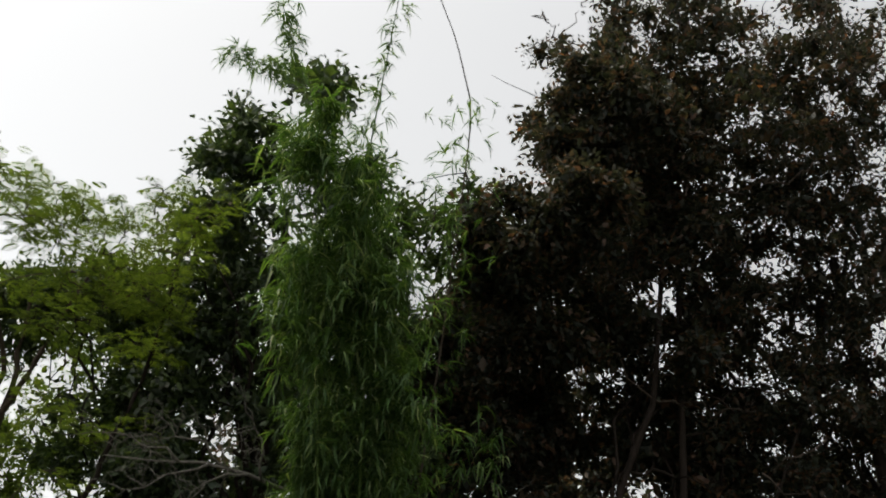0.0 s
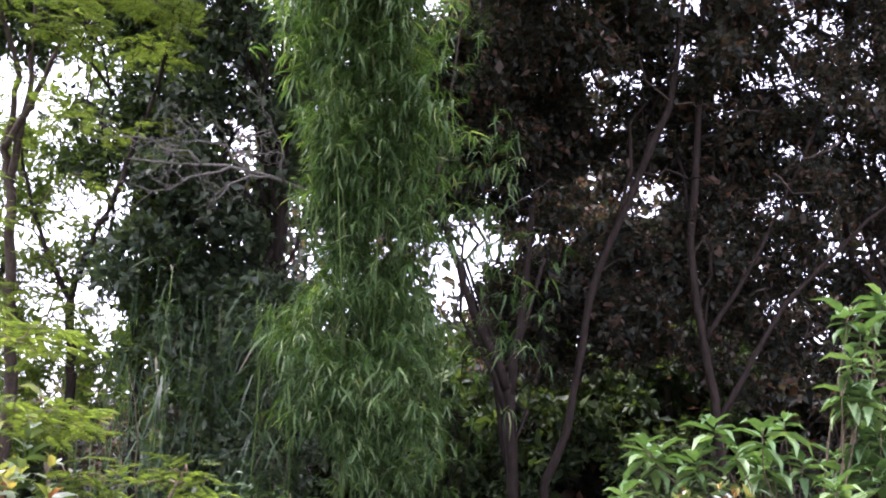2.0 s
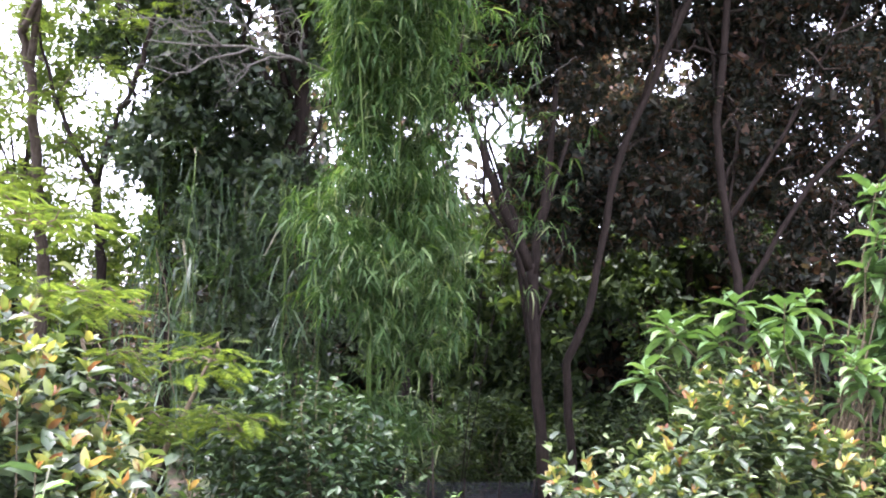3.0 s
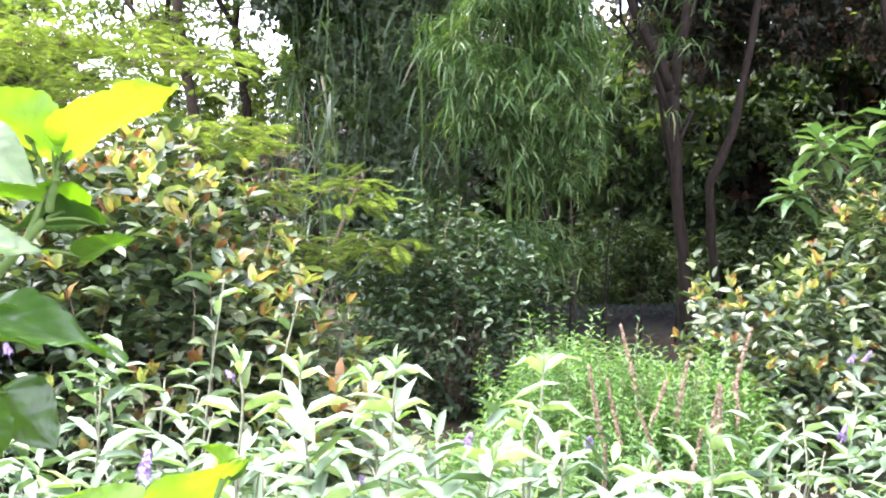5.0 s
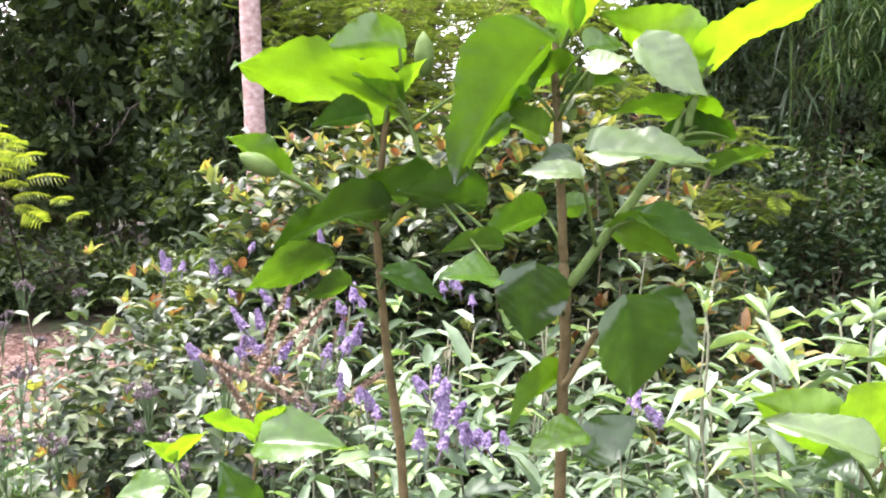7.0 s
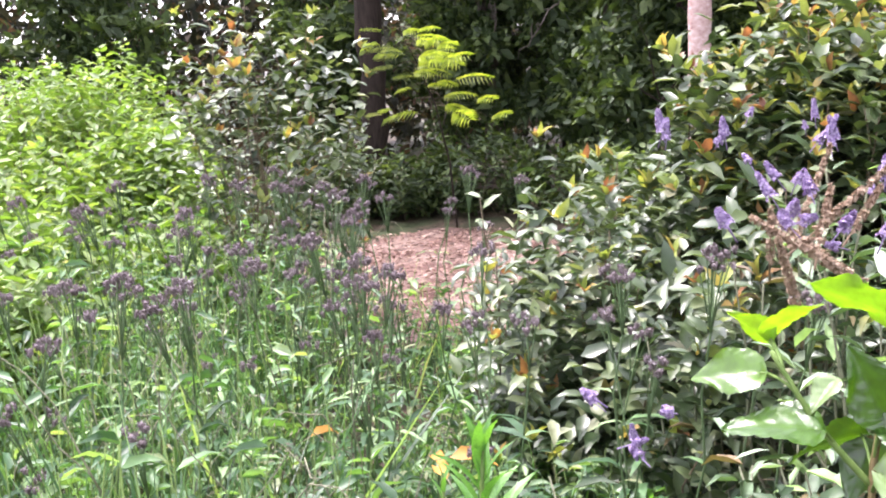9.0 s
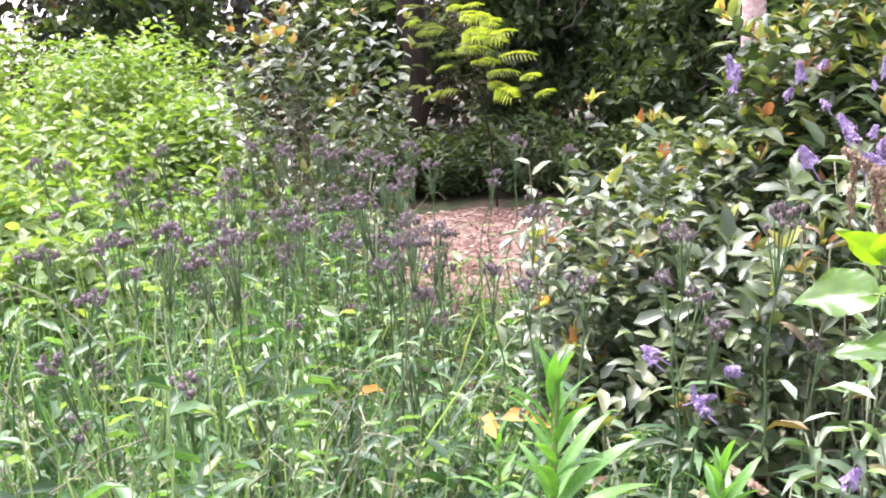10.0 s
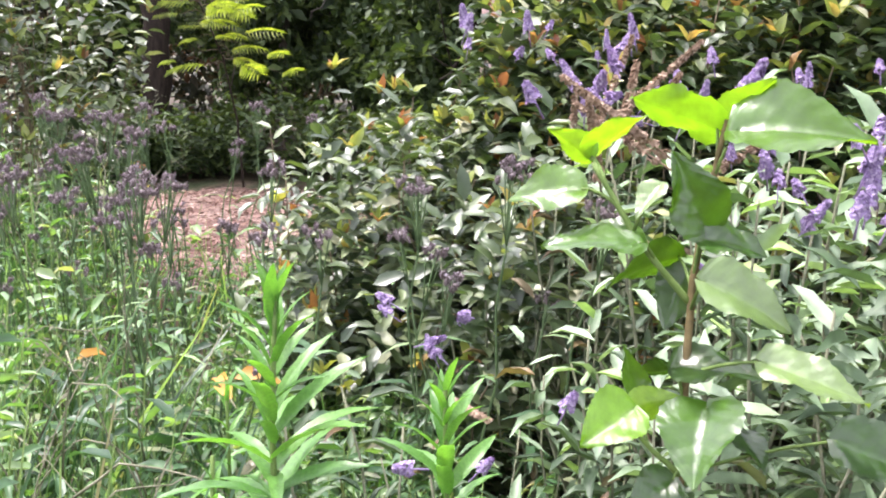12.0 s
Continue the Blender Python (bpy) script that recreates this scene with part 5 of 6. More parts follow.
butterfly_bush((-1.15, 1.55, 0), [((-1.2, 1.6, 0.45), (0.35, 0.3, 0.38)), ((-0.9, 1.4, 0.3), (0.3, 0.25, 0.22)), ((-0.45, 1.45, 0.5), (0.35, 0.25, 0.4))], 85, "low silver-green butterfly bush with fallen purple spikes",
               [(-1.22, 1.41, 0.8, 70, 0, 1), (-1.35, 1.52, 0.82, 60, 0, 2), (-1.23, 1.57, 0.8, 50, 10, 2), (-0.94, 1.26, 0.8, 30, 0, 2), (-1.11, 1.16, 0.72, 60, 30, 2), (-1.03, 1.2, 0.72, 20, 0, 2), (-1.15, 1.35, 0.74, 75, 0, 3), (-0.76, 1.15, 1.02, 20, 0, 2)] + [(-0.95, 1.36, 1.2, 30, 0, 1), (-0.89, 1.37, 1.18, 50, 0, 1), (-0.77, 1.39, 1.2, 5, 0, 1), (-0.63, 1.41, 1.1, 10, 0, 1), (-0.7, 1.39, 1.08, -20, 0, 2), (-1.03, 1.34, 1.18, 15, 0, 2), (-0.94, 1.35, 1.08, 50, 0, 3), (-0.85, 1.33, 1.12, 55, 0, 3), (-0.8, 1.33, 1.1, 60, 10, 4), (-0.9, 1.31, 1.16, 65, 0, 4), (-1.35, 1.66, 0.7, 20, 0, 1), (-1.3, 1.7, 0.75, 50, 0, 2), (-1.42, 1.64, 0.76, 40, 0, 2)], L_SILVER_DULL, 0.074)


# ---- meadow of verbena, grass and weeds ----
def verbena_head(seed):
    """A short upright spikelet: dusky calyces below, purple florets on top."""
    g = np.random.default_rng(seed)
    n = 46
    h = g.uniform(0, 1, n) ** 0.8
    a = np.arange(n) * 2.399
    r = 0.0042 + 0.0035 * h
    p = np.stack([r * np.cos(a), r * np.sin(a), h * 0.02 - 0.008], 1)
    d = unit(np.stack([np.cos(a), np.sin(a), 0.6 + 1.2 * h], 1))
    heart = tube(np.array([[0, 0, -0.012], [0, 0, -0.004], [0, 0, 0.008], [0, 0, 0.013]]), [0.002, 0.0055, 0.0062, 0.003], 7)
    return mesh_of("flower_head", *join([heart, leaves("small", p, d, g.normal(0, 1, (n, 3)), 0.0065, 0.005)]), L_VERBENA)


HEADS = [verbena_head(k) for k in range(4)]


def verbena_proto(height, count):
    t = thing("verbena", (0, 0, 0), "wiry verbena with flat clusters of small dusky purple heads", "flower", "verbena patch")
    q = bend((0, 0, 0), (rng.normal(0, 0.1), rng.normal(0, 0.1), height), 0, 8, 0.022)
    part("stem", tube(q, np.linspace(0.0042, 0.0018, 8), 5), M_STEM_DARK, t)
    top = q[-1]
    for k in range(count):
        a, r = k * 2.4, rng.uniform(0.0085, 0.0135) * math.sqrt(k + 0.3)
        h = top + np.array([r * math.cos(a), r * math.sin(a), rng.uniform(-0.02, 0.012) - 4 * r * r])
        holder = t
        if k % 2 == 0:
            holder = part("branchlet", tube(bend(q[-2], h, 0.012, 4), [0.0015] * 4, 4), M_STEM_DARK, t)
        ob = new("flower_head", HEADS[k % 4])
        ob.parent = holder
        ob.matrix_local = Matrix.Translation(Vector(h)) @ pose(0, 0, 0, rng.normal(0, 14), rng.normal(0, 14), rng.uniform(0, 360)) @ Matrix.Scale(rng.uniform(0.55, 0.95), 4)
    n = 9
    p = q[rng.integers(0, 6, n)]
    a = rng.uniform(0, 6.28, n)
    ln = rng.uniform(0.05, 0.12, n)
    part("foliage", leaves("blade", p, np.stack([np.cos(a), np.sin(a), 0.4 + 0 * a], 1), np.array([0, 0, 1.0]) + 0 * p, ln, ln * 0.2, 1.2), L_HERB, t)
    return t


PROTOS = [verbena_proto(h, c) for h, c in ((0.98, 11), (0.86, 7), (1.04, 13), (0.72, 6), (0.92, 9), (0.8, 7))]
spots = []
while len(spots) < 100:
    u, w = rng.uniform(1.9, 4.3), radians(rng.uniform(35, 68))
    x, y = -0.55 - u * math.sin(w), 0.14 + u * math.cos(w)
    if ((x + 4.65) * -0.53 + (y - 4.95) * 0.848) ** 2 / 3.4 + ((x + 4.65) * 0.848 + (y - 4.95) * 0.53) ** 2 / 1.2 < 1 or (y > 2.0 and x > -2.6) or (x > -1.5 and y > 1.25):
        continue
    if rng.random() < np.interp(math.degrees(w), [35, 39, 43, 52, 58, 66], [0.9, 0.6, 0.05, 0.0, 0.2, 0.6]):
        continue
    spots.append((x, y))
spots += [(-1.66, 1.78), (-1.58, 1.82), (-1.5, 1.86), (-1.45, 1.95), (-1.38, 1.9), (-1.3, 2.0), (-1.72, 1.7), (-1.6, 1.95), (-1.24, 1.86)]
for k, (x, y) in enumerate(spots):
    m = pose(x, y, -0.02, rng.normal(0, 6.5), rng.normal(0, 6.5), rng.uniform(0, 360))
    if k < len(PROTOS):
        PROTOS[k].matrix_basis = m
    else:
        copy_thing(PROTOS[k % len(PROTOS)], m)


def meadow():
    def spread(n, near, far, lo, hi):
        u = near + (far - near) * rng.uniform(0, 1, n) ** 1.3
        an = np.radians(rng.uniform(lo, hi, n))
        p = np.stack([-0.55 - u * np.sin(an), 0.14 + u * np.cos(an), 0 * u - 0.02], 1)
        along, across = (p[:, 0] + 4.65) * -0.53 + (p[:, 1] - 4.95) * 0.848, (p[:, 0] + 4.65) * 0.848 + (p[:, 1] - 4.95) * 0.53
        bare = (along / 1.85) ** 2 + (across / 1.05) ** 2 < rng.uniform(0.7, 1.15, n)
        low = np.interp(np.degrees(an), [30, 43, 50], [0.5, 0.58, 1.0])
        bare |= (p[:, 0] + 2.9) ** 2 + (p[:, 1] - 2.5) ** 2 < 0.1
        return p[~bare], low[~bare]

    p, low = spread(6200, 1.15, 7.0, 25, 85)
    n = len(p)
    a = rng.uniform(0, 6.28, n)
    way = np.stack([np.cos(a) * 0.35, np.sin(a) * 0.35, 1 + 0 * a], 1)
    ln = rng.uniform(0.25, 0.95, n) * low
    g = leaves("blade", p, way, rng.normal(0, 1, (n, 3)), ln, rng.uniform(0.004, 0.011, n), rng.uniform(0.3, 1.4, n))
    root, low = spread(2100, 1.1, 6.5, 15, 82)
    n = len(root)
    tall = rng.uniform(0.3, 0.88, n) * low
    lean = rng.normal(0, 0.09, (n, 2))
    per = 15
    s = rng.uniform(0.12, 1.0, (n, per))
    q = np.stack([root[:, None, 0] + lean[:, None, 0] * s, root[:, None, 1] + lean[:, None, 1] * s, tall[:, None] * s - 0.02], -1).reshape(-1, 3)
    a = rng.uniform(0, 6.28, n * per)
    ln = np.repeat(rng.uniform(0.5, 1.3, n), per) * rng.uniform(0.035, 0.085, n * per)
    h = leaves("leaf", q, np.stack([np.cos(a), np.sin(a), rng.uniform(-0.1, 0.8, n * per)], 1), np.array([0, 0, 1.0]) + rng.normal(0, 0.3, (n * per, 3)), ln, ln * np.repeat(rng.uniform(0.22, 0.42, n), per), rng.uniform(0.8, 2.2, n * per))
    stems = [tube(np.array([root[k], root[k] + [lean[k, 0], lean[k, 1], tall[k]]]), [0.0032, 0.0014], 4) for k in range(n)]
    sv, sf = join(stems)
    tagged(new("herb_stems", mesh_of("herb_stems", sv, sf, M_STEM_GREEN)), "thin dark green stems of the meadow herbs", "stems", kind="stuff")
    v, f = join([g, h])
    tagged(new("meadow_grass", mesh_of("meadow_grass", v, f, L_HERB)), "tangled green meadow grass and herbs", "grass", kind="stuff")
    pieces = []
    for k in range(340):
        s, _ = spread(3, 1.25, 4.4, 44, 78)
        if len(s) == 0:
            continue
        s = s[0] + [0, 0, rng.uniform(0.15, 0.7)]
        a = rng.uniform(0, 6.28)
        e = s + np.array([math.cos(a) * 0.6, math.sin(a) * 0.6, rng.uniform(-0.1, 1.3)]) * rng.uniform(0.2, 0.45)
        q = bend(s, e, rng.uniform(0, 0.08), 6, 0.01)
        pieces.append(tube(q, np.linspace(0.0021, 0.0008, 6), 4))
        if k % 2:
            n = 14
            pieces.append(leaves("small", q[-1] + rng.normal(0, 0.014, (n, 3)), rng.normal(0, 1, (n, 3)) + [0, 0, 0.6], rng.normal(0, 1, (n, 3)), rng.uniform(0.006, 0.014, n), 0.004))
    v, f = join(pieces)
    tagged(new("dry_stalks", mesh_of("dry_stalks", v, f, M_STRAW)), "pale dry bent stalks and seed heads in the meadow", "stalks", kind="stuff")


meadow()


def field_bushes():
    for bx, by, r, h in ((-6.7, 3.5, 0.8, 1.6), (-7.5, 2.5, 0.95, 1.7), (-5.7, 2.7, 0.6, 1.15), (-7.3, 4.2, 0.85, 1.75), (-6.2, 1.7, 0.8, 1.35), (-4.9, 2.2, 0.5, 0.9), (-8.4, 3.4, 1.0, 1.9), (-4.5, 2.8, 0.4, 0.75), (-5.6, 0.9, 0.8, 1.2), (-5.9, 3.6, 0.6, 1.2), (-3.9, 1.6, 0.4, 0.8)):
        shoot_bush("green_bush", (bx, by, 0), [((bx, by, h * 0.5), (r, r, h * 0.5))], 420, 10, 0.085, 0.48, L_FIELD, "sunlit yellow-green leafy bush at the meadow's edge", group="sunlit bushes", show=30, kind="oval")


field_bushes()


def litter():
    n = 4200
    a, s = rng.uniform(0, 6.28, n), np.sqrt(rng.uniform(0, 1, n))
    x, y = 1.75 * s * np.cos(a), 1.15 * s * np.sin(a)
    p = np.stack([-4.65 - 0.53 * x - 0.848 * y, 4.95 + 0.848 * x - 0.53 * y, 0.045 + rng.uniform(0, 0.012, n)], 1)
    ln = rng.uniform(0.02, 0.07, n)
    v, f = leaves("small", p, rng.normal(0, 1, (n, 3)) * [1, 1, 0.15], np.array([0, 0, 1.0]) + rng.normal(0, 0.25, (n, 3)), ln, ln * rng.uniform(0.1, 0.6, n))
    tagged(new("leaf_litter", mesh_of("leaf_litter", v, f, L_LITTER)), "dry fallen leaves scattered on the red earth", "litter", kind="stuff")


litter()


def weed_leaf_mesh(arch, seed):
    """A long narrow leaf of unit length, folded along its midrib, toothed, rising and then arching over."""
    g = np.random.default_rng(seed)
    n = 13
    v, f = [], []
    for i in range(n):
        x = i / (n - 1)
        half = 0.076 * math.sin(math.pi * min(1.0, 0.08 + x ** 0.8 * 0.92)) ** 0.8 * (1.0 + 0.1 * (i % 2))
        z = 0.32 * x - arch * x * x
        for side in (-1, -0.5, 0, 0.5, 1):
            v.append((x * (1 - 0.12 * arch * x), half * side, z + 0.35 * abs(side) * half + g.normal(0, 0.004)))
    for i in range(n - 1):
        for j in range(4):
            p = i * 5 + j
            f += [(p, p + 5, p + 6), (p, p + 6, p + 1)]
    return mesh_of("leaf", np.array(v), np.array(f), L_WEED, True)


WEED_LEAVES = [weed_leaf_mesh(arch, k) for k, arch in enumerate((0.35, 0.5, 0.62, 0.75))]


def weed(base, top, count, length):
    t = thing("leafy_weed", base, "upright fresh green weed with long narrow toothed leaves", "weed", "leafy weeds")
    b = np.array(base, float)
    q = bend((0, 0, 0), np.array(top) - b, 0, 10, 0.004)
    part("stem", tube(q, np.linspace(0.006, 0.0025, 10), 6), M_STEM_GREEN, t, smooth=True)
    for k in range(count):
        s = 0.3 + 0.7 * (k / count) ** 0.85
        at = np.array([np.interp(s, np.linspace(0, 1, 10), q[:, j]) for j in range(3)])
        ob = new("leaf", WEED_LEAVES[int(rng.integers(0, 4))] if s < 0.86 else WEED_LEAVES[0])
        ob.parent = t
        young = max(0.0, s - 0.72) / 0.28
        size = length * (1.08 - 0.72 * young) * rng.uniform(0.75, 1.15)
        ob.matrix_local = Matrix.Translation(at) @ pose(0, 0, 0, 0, 0, k * 137.5 + rng.normal(0, 12)) @ pose(0, 0, 0, rng.normal(0, 12), -8 - 62 * young ** 1.4 + rng.normal(0, 6), 0) @ Matrix.Diagonal((size, size * rng.uniform(0.85, 1.2), size, 1))


def dry_leaf(x, y, z, turn, size):
    t = thing("dry_leaf", (x, y, z), "curled orange dead leaf caught in the weeds", "leaf", "dead leaves")
    part("blade", leaves("leaf", np.zeros((1, 3)), np.array([[math.cos(turn), math.sin(turn), 0.15]]), np.array([[0.2, -0.5, 1.0]]), size, size * 0.4, 2.0), L_DEADLEAF, t)
    part("leaf_stalk", tube(np.array([[0, 0, 0], [-0.4 * size * math.cos(turn), -0.4 * size * math.sin(turn), -0.01]]), [0.0015, 0.001], 4), M_STRAW, t)


for x, y, z, turn, size in ((-1.75, 1.59, 0.59, 0.4, 0.1), (-2.04, 1.46, 0.62, 1.2, 0.07), (-1.7, 1.52, 0.58, 2.6, 0.09), (-1.82, 1.62, 0.57, -0.6, 0.08)):
    dry_leaf(x, y, z, turn, size)
weed((-1.08, 0.85, 0), (-1.095, 0.86, 1.01), 90, 0.165)
weed((-0.98, 1.03, 0), (-0.998, 1.038, 0.885), 74, 0.155)
weed((-1.5, 1.3, 0), (-1.52, 1.3, 0.72), 34, 0.12)
weed((-1.22, 0.92, 0), (-1.235, 0.93, 0.8), 30, 0.09)


# ---- hibiscus plants close to the camera ----
MAIN_A = [
    (-0.309, 0.703, 1.61, -0.349, 0.701, 1.653, 0.82, 46, "young"),
    (-0.305, 0.705, 1.61, -0.249, 0.716, 1.663, 0.82, -27, "young"),
    (-0.218, 0.733, 1.578, -0.284, 0.731, 1.623, 0.82, 53, "young"),
    (-0.205, 0.736, 1.579, -0.125, 0.728, 1.624, 0.82, -16, "young"),
    (-0.314, 0.724, 1.576, -0.365, 0.699, 1.564, 0.82, 27, "fresh"),
    (-0.34, 0.694, 1.559, -0.367, 0.696, 1.554, 0.82, 29, "young"),
    (-0.333, 0.699, 1.527, -0.379, 0.695, 1.548, 0.82, 44, "fresh"),
    (-0.32, 0.718, 1.597, -0.349, 0.724, 1.601, 0.82, 47, "fresh"),
    (-0.254, 0.658, 1.588, -0.209, 0.671, 1.553, 0.79, 58, "glint"),
    (-0.288, 0.647, 1.573, -0.262, 0.653, 1.581, 0.98, 48, "glint"),
    (-0.295, 0.691, 1.591, -0.272, 0.719, 1.597, 0.82, 37, "fresh"),
]
MAIN_B = [
    (-0.316, 0.714, 1.558, -0.274, 0.748, 1.568, 0.82, -25, "shady"),
    (-0.211, 0.768, 1.53, -0.284, 0.735, 1.552, 0.82, 18, "fresh"),
    (-0.285, 0.649, 1.515, -0.206, 0.676, 1.506, 0.63, 39, "glint"),
    (-0.193, 0.762, 1.521, -0.259, 0.765, 1.515, 0.82, 31, "shady"),
    (-0.205, 0.757, 1.495, -0.165, 0.75, 1.514, 0.82, -21, "fresh"),
    (-0.296, 0.644, 1.499, -0.333, 0.628, 1.504, 0.57, -37, "glint"),
    (-0.307, 0.677, 1.514, -0.33, 0.667, 1.504, 0.82, -53, "shady"),
    (-0.338, 0.727, 1.464, -0.383, 0.699, 1.447, 0.82, 48, "shady"),
    (-0.326, 0.629, 1.433, -0.334, 0.638, 1.381, 1.03, -9, "shady"),
    (-0.263, 0.647, 1.406, -0.259, 0.666, 1.332, 1.02, -34, "shady"),
    (-0.255, 0.728, 1.395, -0.217, 0.719, 1.354, 0.96, -106, "fresh"),
]
MAIN_C = [
    (-0.26, 0.705, 1.461, -0.169, 0.718, 1.411, 0.82, 14, "shady"),
    (-0.318, 0.723, 1.47, -0.295, 0.731, 1.474, 0.94, -81, "shady"),
    (-0.281, 0.715, 1.454, -0.232, 0.733, 1.426, 0.82, -36, "shady"),
    (-0.32, 0.701, 1.337, -0.358, 0.662, 1.311, 0.82, 55, "shady"),
    (-0.291, 0.637, 1.298, -0.258, 0.651, 1.322, 0.87, 58, "shady"),
    (-0.295, 0.63, 1.315, -0.326, 0.602, 1.308, 0.82, -16, "fresh"),
    (-0.319, 0.728, 1.415, -0.337, 0.738, 1.42, 0.82, 77, "fresh"),
]
SIDE_A = [
    (-0.445, 0.665, 1.553, -0.55, 0.622, 1.582, 0.82, 25, "fresh"),
    (-0.431, 0.653, 1.595, -0.49, 0.646, 1.596, 0.82, 57, "fresh"),
    (-0.463, 0.665, 1.547, -0.506, 0.659, 1.542, 0.82, 41, "fresh"),
    (-0.441, 0.656, 1.558, -0.462, 0.636, 1.575, 0.82, 13, "young"),
    (-0.435, 0.658, 1.558, -0.415, 0.658, 1.588, 0.82, -21, "young"),
    (-0.451, 0.66, 1.476, -0.532, 0.641, 1.459, 0.82, 32, "shady"),
    (-0.46, 0.66, 1.485, -0.381, 0.688, 1.469, 0.82, -29, "shady"),
    (-0.529, 0.651, 1.5, -0.574, 0.644, 1.53, 0.82, 37, "fresh"),
    (-0.495, 0.653, 1.436, -0.551, 0.622, 1.416, 0.82, 42, "shady"),
    (-0.486, 0.67, 1.413, -0.515, 0.643, 1.407, 0.82, 53, "shady"),
    (-0.325, 0.672, 1.592, -0.397, 0.656, 1.506, 0.82, 36, "fresh"),
]
SIDE_B = [
    (-0.356, 0.695, 1.54, -0.382, 0.67, 1.513, 0.82, 61, "fresh"),
    (-0.358, 0.655, 1.447, -0.4, 0.647, 1.446, 0.82, 40, "shady"),
    (-0.354, 0.63, 1.426, -0.388, 0.601, 1.431, 0.82, -25, "shady"),
    (-0.378, 0.674, 1.476, -0.426, 0.63, 1.487, 0.82, 46, "shady"),
    (-0.441, 0.634, 1.427, -0.396, 0.642, 1.408, 0.82, 22, "shady"),
]
LOW_A = [
    (-0.122, 0.615, 1.319, -0.063, 0.634, 1.366, 0.82, -65, "young"),
    (-0.122, 0.615, 1.319, -0.177, 0.616, 1.35, 0.82, 69, "young"),
    (-0.114, 0.555, 1.335, -0.171, 0.545, 1.359, 0.55, -33, "glint"),
    (-0.073, 0.646, 1.356, -0.097, 0.665, 1.369, 0.82, 76, "fresh"),
    (-0.074, 0.64, 1.355, -0.061, 0.646, 1.367, 0.82, -96, "fresh"),
    (-0.095, 0.599, 1.314, -0.052, 0.597, 1.322, 0.82, 26, "shady"),
    (-0.118, 0.595, 1.319, -0.14, 0.6, 1.306, 0.97, -67, "fresh"),
]
FAR_A = [
    (-0.718, 0.944, 1.187, -0.786, 0.938, 1.207, 0.82, 43, "young"),
    (-0.708, 0.946, 1.191, -0.677, 0.937, 1.228, 0.82, -45, "young"),
    (-0.7, 0.925, 1.188, -0.606, 0.93, 1.192, 0.82, 40, "fresh"),
    (-0.812, 0.917, 1.16, -0.845, 0.908, 1.183, 0.82, 60, "young"),
    (-0.811, 0.918, 1.162, -0.775, 0.925, 1.199, 0.82, -35, "young"),
    (-0.809, 0.891, 1.139, -0.863, 0.873, 1.134, 0.82, -41, "fresh"),
    (-0.715, 0.911, 1.114, -0.74, 0.896, 1.171, 0.82, -88, "shady"),
    (-0.742, 0.871, 1.15, -0.753, 0.853, 1.126, 0.77, -16, "glint"),
    (-0.757, 0.879, 1.103, -0.824, 0.852, 1.1, 0.82, -15, "shady"),
    (-0.74, 0.939, 1.082, -0.79, 0.905, 1.066, 0.82, 53, "shady"),
    (-0.731, 0.946, 1.071, -0.747, 0.929, 1.025, 0.86, 111, "shady"),
]
FAR_B = [
    (-0.717, 0.905, 1.105, -0.67, 0.915, 1.096, 0.82, 30, "shady"),
    (-0.704, 0.866, 1.082, -0.641, 0.886, 1.052, 0.74, 41, "glint"),
    (-0.656, 0.859, 1.03, -0.587, 0.862, 1.011, 0.61, 33, "glint"),
    (-0.74, 0.824, 0.991, -0.767, 0.79, 0.968, 0.99, -38, "young"),
    (-0.762, 0.907, 0.966, -0.771, 0.912, 1.009, 0.82, 151, "fresh"),
    (-0.75, 0.861, 0.976, -0.721, 0.883, 0.984, 0.82, -101, "young"),
    (-0.723, 0.878, 1.009, -0.66, 0.884, 1.011, 0.82, 21, "fresh"),
    (-0.694, 0.858, 0.989, -0.689, 0.803, 0.952, 1.02, 8, "shady"),
    (-0.711, 0.841, 0.934, -0.736, 0.816, 0.914, 0.92, -38, "shady"),
    (-0.604, 0.877, 0.974, -0.542, 0.887, 0.953, 0.82, 42, "shady"),
    (-0.732, 0.928, 0.99, -0.77, 0.929, 0.978, 0.82, 37, "shady"),
]
FAR_C = [
    (-0.672, 0.876, 0.967, -0.648, 0.85, 0.948, 0.82, -6, "shady"),
]


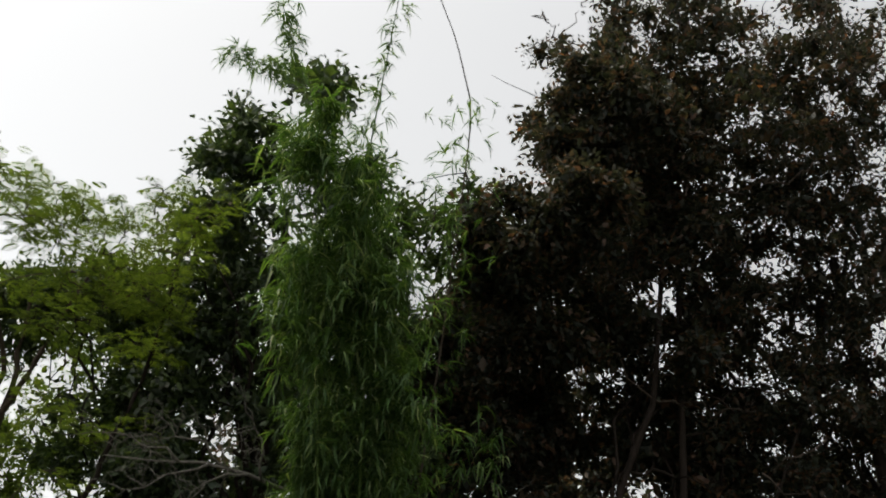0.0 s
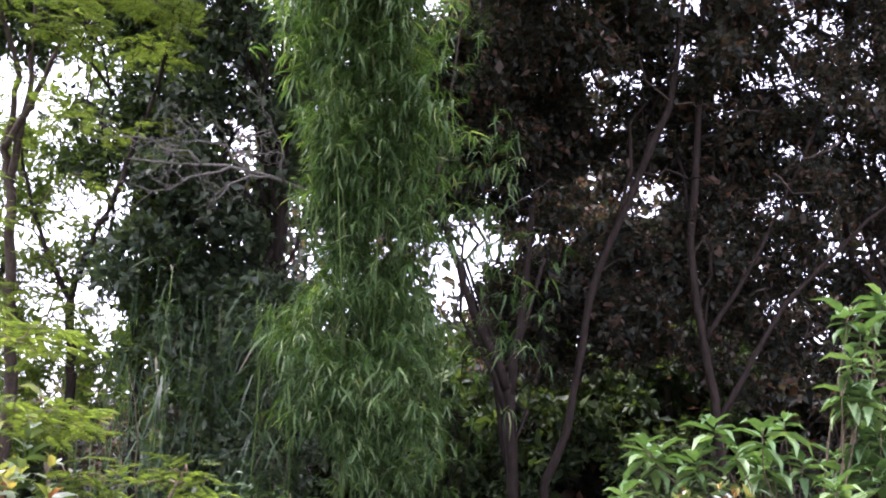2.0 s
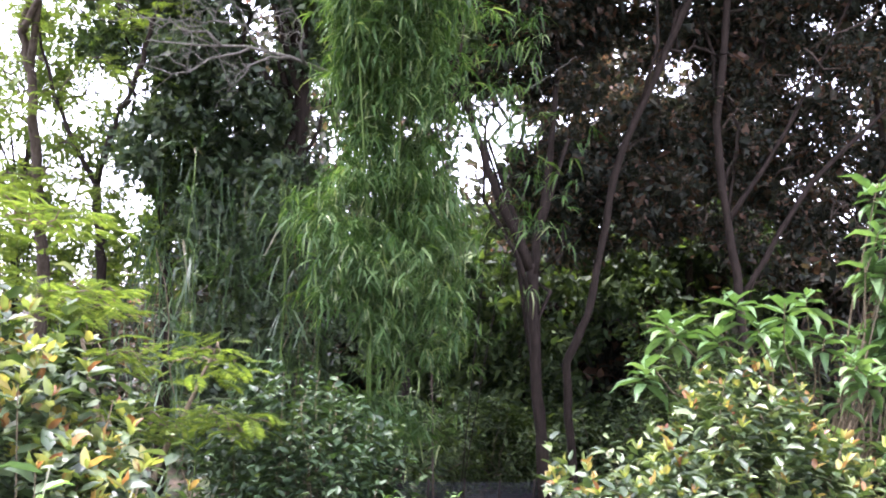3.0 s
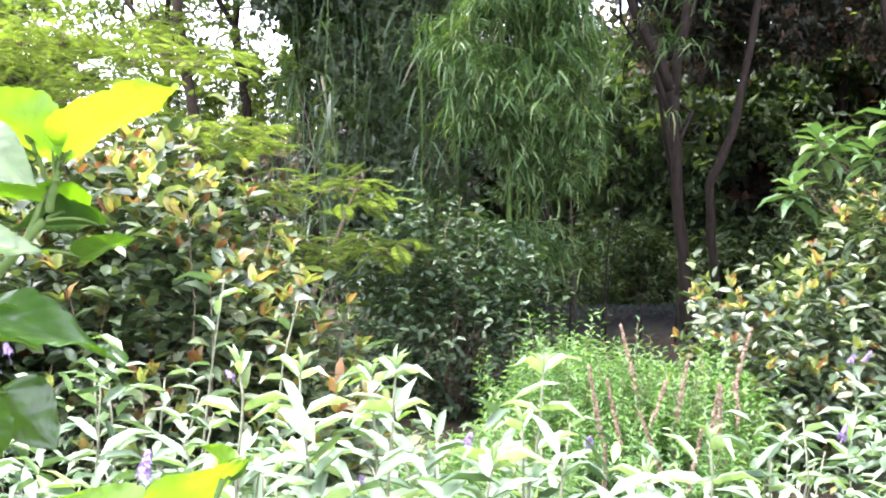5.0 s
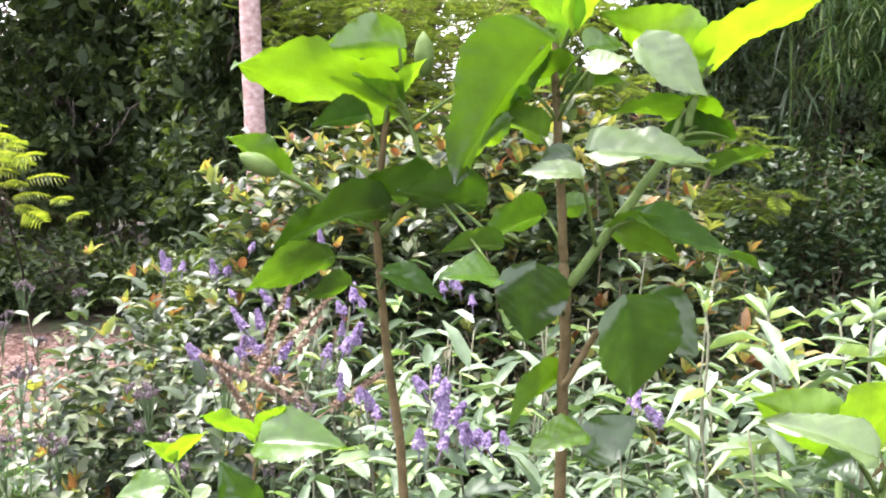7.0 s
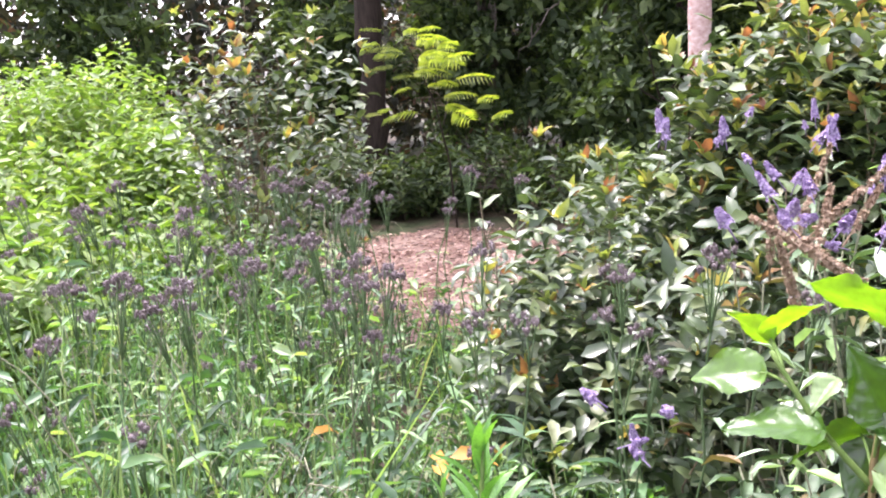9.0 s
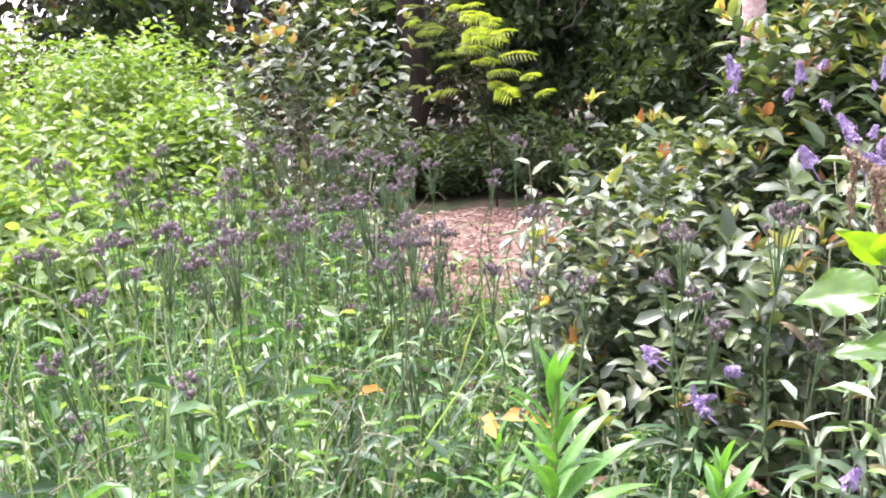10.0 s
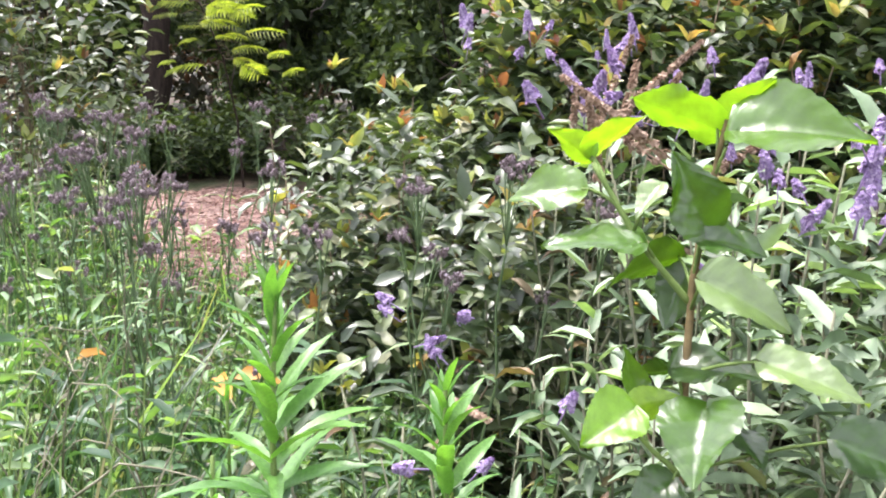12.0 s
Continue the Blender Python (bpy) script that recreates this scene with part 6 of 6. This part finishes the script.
def hibiscus_leaf_mesh(name, ratio, material, seed):
    """A pointed heart-shaped leaf with toothed edge, folded along its midrib and curling, of unit length."""
    g = np.random.default_rng(seed + 3)
    n, m = 25, 5
    fold, curl, twist, wave = g.uniform(0.18, 0.6), g.uniform(0.03, 0.3), g.uniform(-0.4, 0.4), g.uniform(0.03, 0.07)
    v, f = [], []
    for i in range(n):
        x = i / (n - 1)
        half = 0.47 * ratio * (math.sin(math.pi * min(1, x ** 0.55)) ** 0.85 if 0 < x < 1 else 0.0)
        half *= 1 + 0.05 * (i % 2)
        back = -0.16 * max(0, 0.3 - x)
        for j in range(-m, m + 1):
            s = j / m
            y = half * s
            vein = 0.012 * math.cos(x * 40 - abs(s) * 14) * abs(s)
            z = fold * abs(y) - 0.5 * fold * y * y / (ratio + 0.01) - curl * x * x + wave * math.sin(9 * x + 2 * s + seed) * s * s + 0.35 * wave * math.sin(17 * x + 5 * s + 2 * seed) * abs(s) + vein + twist * y * x
            v.append((x + back * abs(s) * 2, y * (1 - 0.12 * fold), z))
    k = 2 * m + 1
    for i in range(n - 1):
        for j in range(k - 1):
            p = i * k + j
            f += [(p, p + k, p + k + 1), (p, p + k + 1, p + 1)]
    return mesh_of(name, np.array(v), np.array(f), material, True)


def hibiscus(name_label, base, stems, tables):
    t = thing("hibiscus", base, name_label, "shrub", "hibiscus plants")
    b = np.array(base, float)
    axis = []
    for pts, r0, r1, mat in stems:
        q = np.array(pts, float) - b
        fine = np.linspace(0, len(q) - 1, len(q) * 5)
        q = np.stack([np.interp(fine, np.arange(len(q)), q[:, k]) for k in range(3)], 1)
        q[1:-1] += rng.normal(0, r0 * 0.1, (len(q) - 2, 3))
        part("stem", tube(q, np.linspace(r0, r1, len(q)), 9), mat, t, smooth=True)
        axis.append(q)
    axis = np.concatenate(axis)
    k = 0
    for table in tables:
        for bx, by, bz, tx, ty, tz, ratio, turn, tone in table:
            a, e = Vector((bx, by, bz)) - Vector(base), Vector((tx, ty, tz)) - Vector(base)
            d = e - a
            # The last column picks the sun-through, glinting or shaded copy of the leaf.
            ob = new("leaf", hibiscus_leaf_mesh("leaf", ratio, {"young": L_HIB_YOUNG, "fresh": L_HIB, "glint": L_HIB_GLINT, "shady": L_HIB_SHADY}[tone], k))
            ob.parent = t
            x = d.normalized()
            up = Vector((0, 0, 1)) if abs(x.z) < 0.9 else Vector((0, -1, 0))
            up = (up - x * up.dot(x)).normalized()
            z = up * math.cos(radians(turn)) + x.cross(up) * math.sin(radians(turn))
            y = z.cross(x)
            r = Matrix((x, y, z)).transposed().to_4x4()
            ob.matrix_local = Matrix.Translation(a) @ r @ pose(0, 0, 0, 0, -7, 0) @ Matrix.Scale(d.length * 1.03, 4)
            near = axis[np.argmin(np.linalg.norm(axis - np.array(a) + [0, 0, 0.03], axis=1))]
            if np.linalg.norm(near - np.array(a)) > 0.004:
                part("leaf_stalk", tube(bend(near, np.array(a) + 0.0 * near, 0.004, 5), np.linspace(0.0016, 0.0012, 5), 5), M_STEM_GREEN, t, smooth=True)
            k += 1
    return t, b


def bud(t, b, place, way, size):
    n, m = 9, 8
    d = np.linspace(0, 1, n)
    v, f = tube(np.stack([0 * d, 0 * d, d * size], 1), size * 0.24 * np.sin(np.pi * np.clip(d * 0.93 + 0.06, 0, 1)) ** 0.7, m)
    ob = part("bud", (v, f), M_STEM_GREEN, t, smooth=True)
    ob.matrix_local = Matrix.Translation(Vector(place) - Vector(b)) @ Vector(way).to_track_quat("Z", "Y").to_matrix().to_4x4()


hm, hb = hibiscus("hibiscus with big translucent lime-green leaves on a woody stem", (-0.34, 0.70, 0),
                  [([(-0.34, 0.70, -0.02), (-0.335, 0.695, 0.7), (-0.32, 0.69, 1.27), (-0.315, 0.70, 1.41), (-0.32, 0.715, 1.43), (-0.325, 0.72, 1.57), (-0.325, 0.725, 1.62)], 0.0058, 0.003, M_STEM_BROWN),
                   ([(-0.313, 0.70, 1.41), (-0.27, 0.725, 1.47), (-0.225, 0.74, 1.53), (-0.212, 0.742, 1.59)], 0.0045, 0.003, M_STEM_GREEN),
                   ([(-0.245, 0.735, 1.5), (-0.225, 0.745, 1.55), (-0.236, 0.742, 1.585)], 0.003, 0.0015, M_STEM_GREEN),
                   ([(-0.318, 0.69, 1.33), (-0.30, 0.7, 1.36), (-0.285, 0.705, 1.385)], 0.0035, 0.002, M_STEM_BROWN)],
                  [MAIN_A, MAIN_B, MAIN_C])
bud(hm, hb, (-0.237, 0.742, 1.583), (0, 0, 1), 0.022)
bud(hm, hb, (-0.30, 0.72, 1.56), (0.1, 0, 1), 0.02)
hl, hlb = hibiscus("hibiscus with big lime-green leaves and pointed buds", (-0.47, 0.72, 0),
                   [([(-0.46, 0.72, -0.02), (-0.455, 0.715, 0.8), (-0.458, 0.71, 1.25), (-0.47, 0.71, 1.36), (-0.468, 0.69, 1.46), (-0.445, 0.67, 1.57)], 0.0052, 0.0025, M_STEM_BROWN),
                    ([(-0.468, 0.695, 1.45), (-0.42, 0.68, 1.49), (-0.435, 0.672, 1.555)], 0.0035, 0.002, M_STEM_GREEN), ([(-0.468, 0.69, 1.455), (-0.51, 0.66, 1.49), (-0.53, 0.645, 1.505)], 0.0025, 0.0015, M_STEM_GREEN)],
                   [SIDE_A, SIDE_B])
bud(hl, hlb, (-0.53, 0.645, 1.503), (-0.8, -0.3, 0.45), 0.034)
bud(hl, hlb, (-0.462, 0.665, 1.57), (-0.1, 0, 1), 0.03)
bud(hl, hlb, (-0.42, 0.68, 1.575), (0, 0, 1), 0.034)
hibiscus("low hibiscus shoot with lime-green top leaves", (-0.12, 0.61, 0), [([(-0.12, 0.61, -0.02), (-0.125, 0.612, 0.9), (-0.124, 0.614, 1.315)], 0.005, 0.0025, M_STEM_GREEN), ([(-0.124, 0.613, 1.2), (-0.095, 0.618, 1.3), (-0.077, 0.631, 1.356)], 0.0035, 0.002, M_STEM_GREEN)], [LOW_A])
hibiscus("hibiscus with lime-green leaves growing among butterfly bushes", (-0.71, 0.85, 0),
         [([(-0.71, 0.85, -0.02), (-0.71, 0.85, 0.5), (-0.71, 0.86, 0.92), (-0.72, 0.90, 1.06), (-0.72, 0.92, 1.11), (-0.71, 0.94, 1.195)], 0.0045, 0.0022, M_STEM_BROWN), ([(-0.72, 0.9, 1.055), (-0.76, 0.89, 1.1), (-0.8, 0.89, 1.16)], 0.003, 0.002, M_STEM_GREEN), ([(-0.71, 0.86, 0.93), (-0.735, 0.855, 0.95), (-0.75, 0.85, 0.97)], 0.0025, 0.0015, M_STEM_GREEN)],
         [FAR_A, FAR_B, FAR_C])
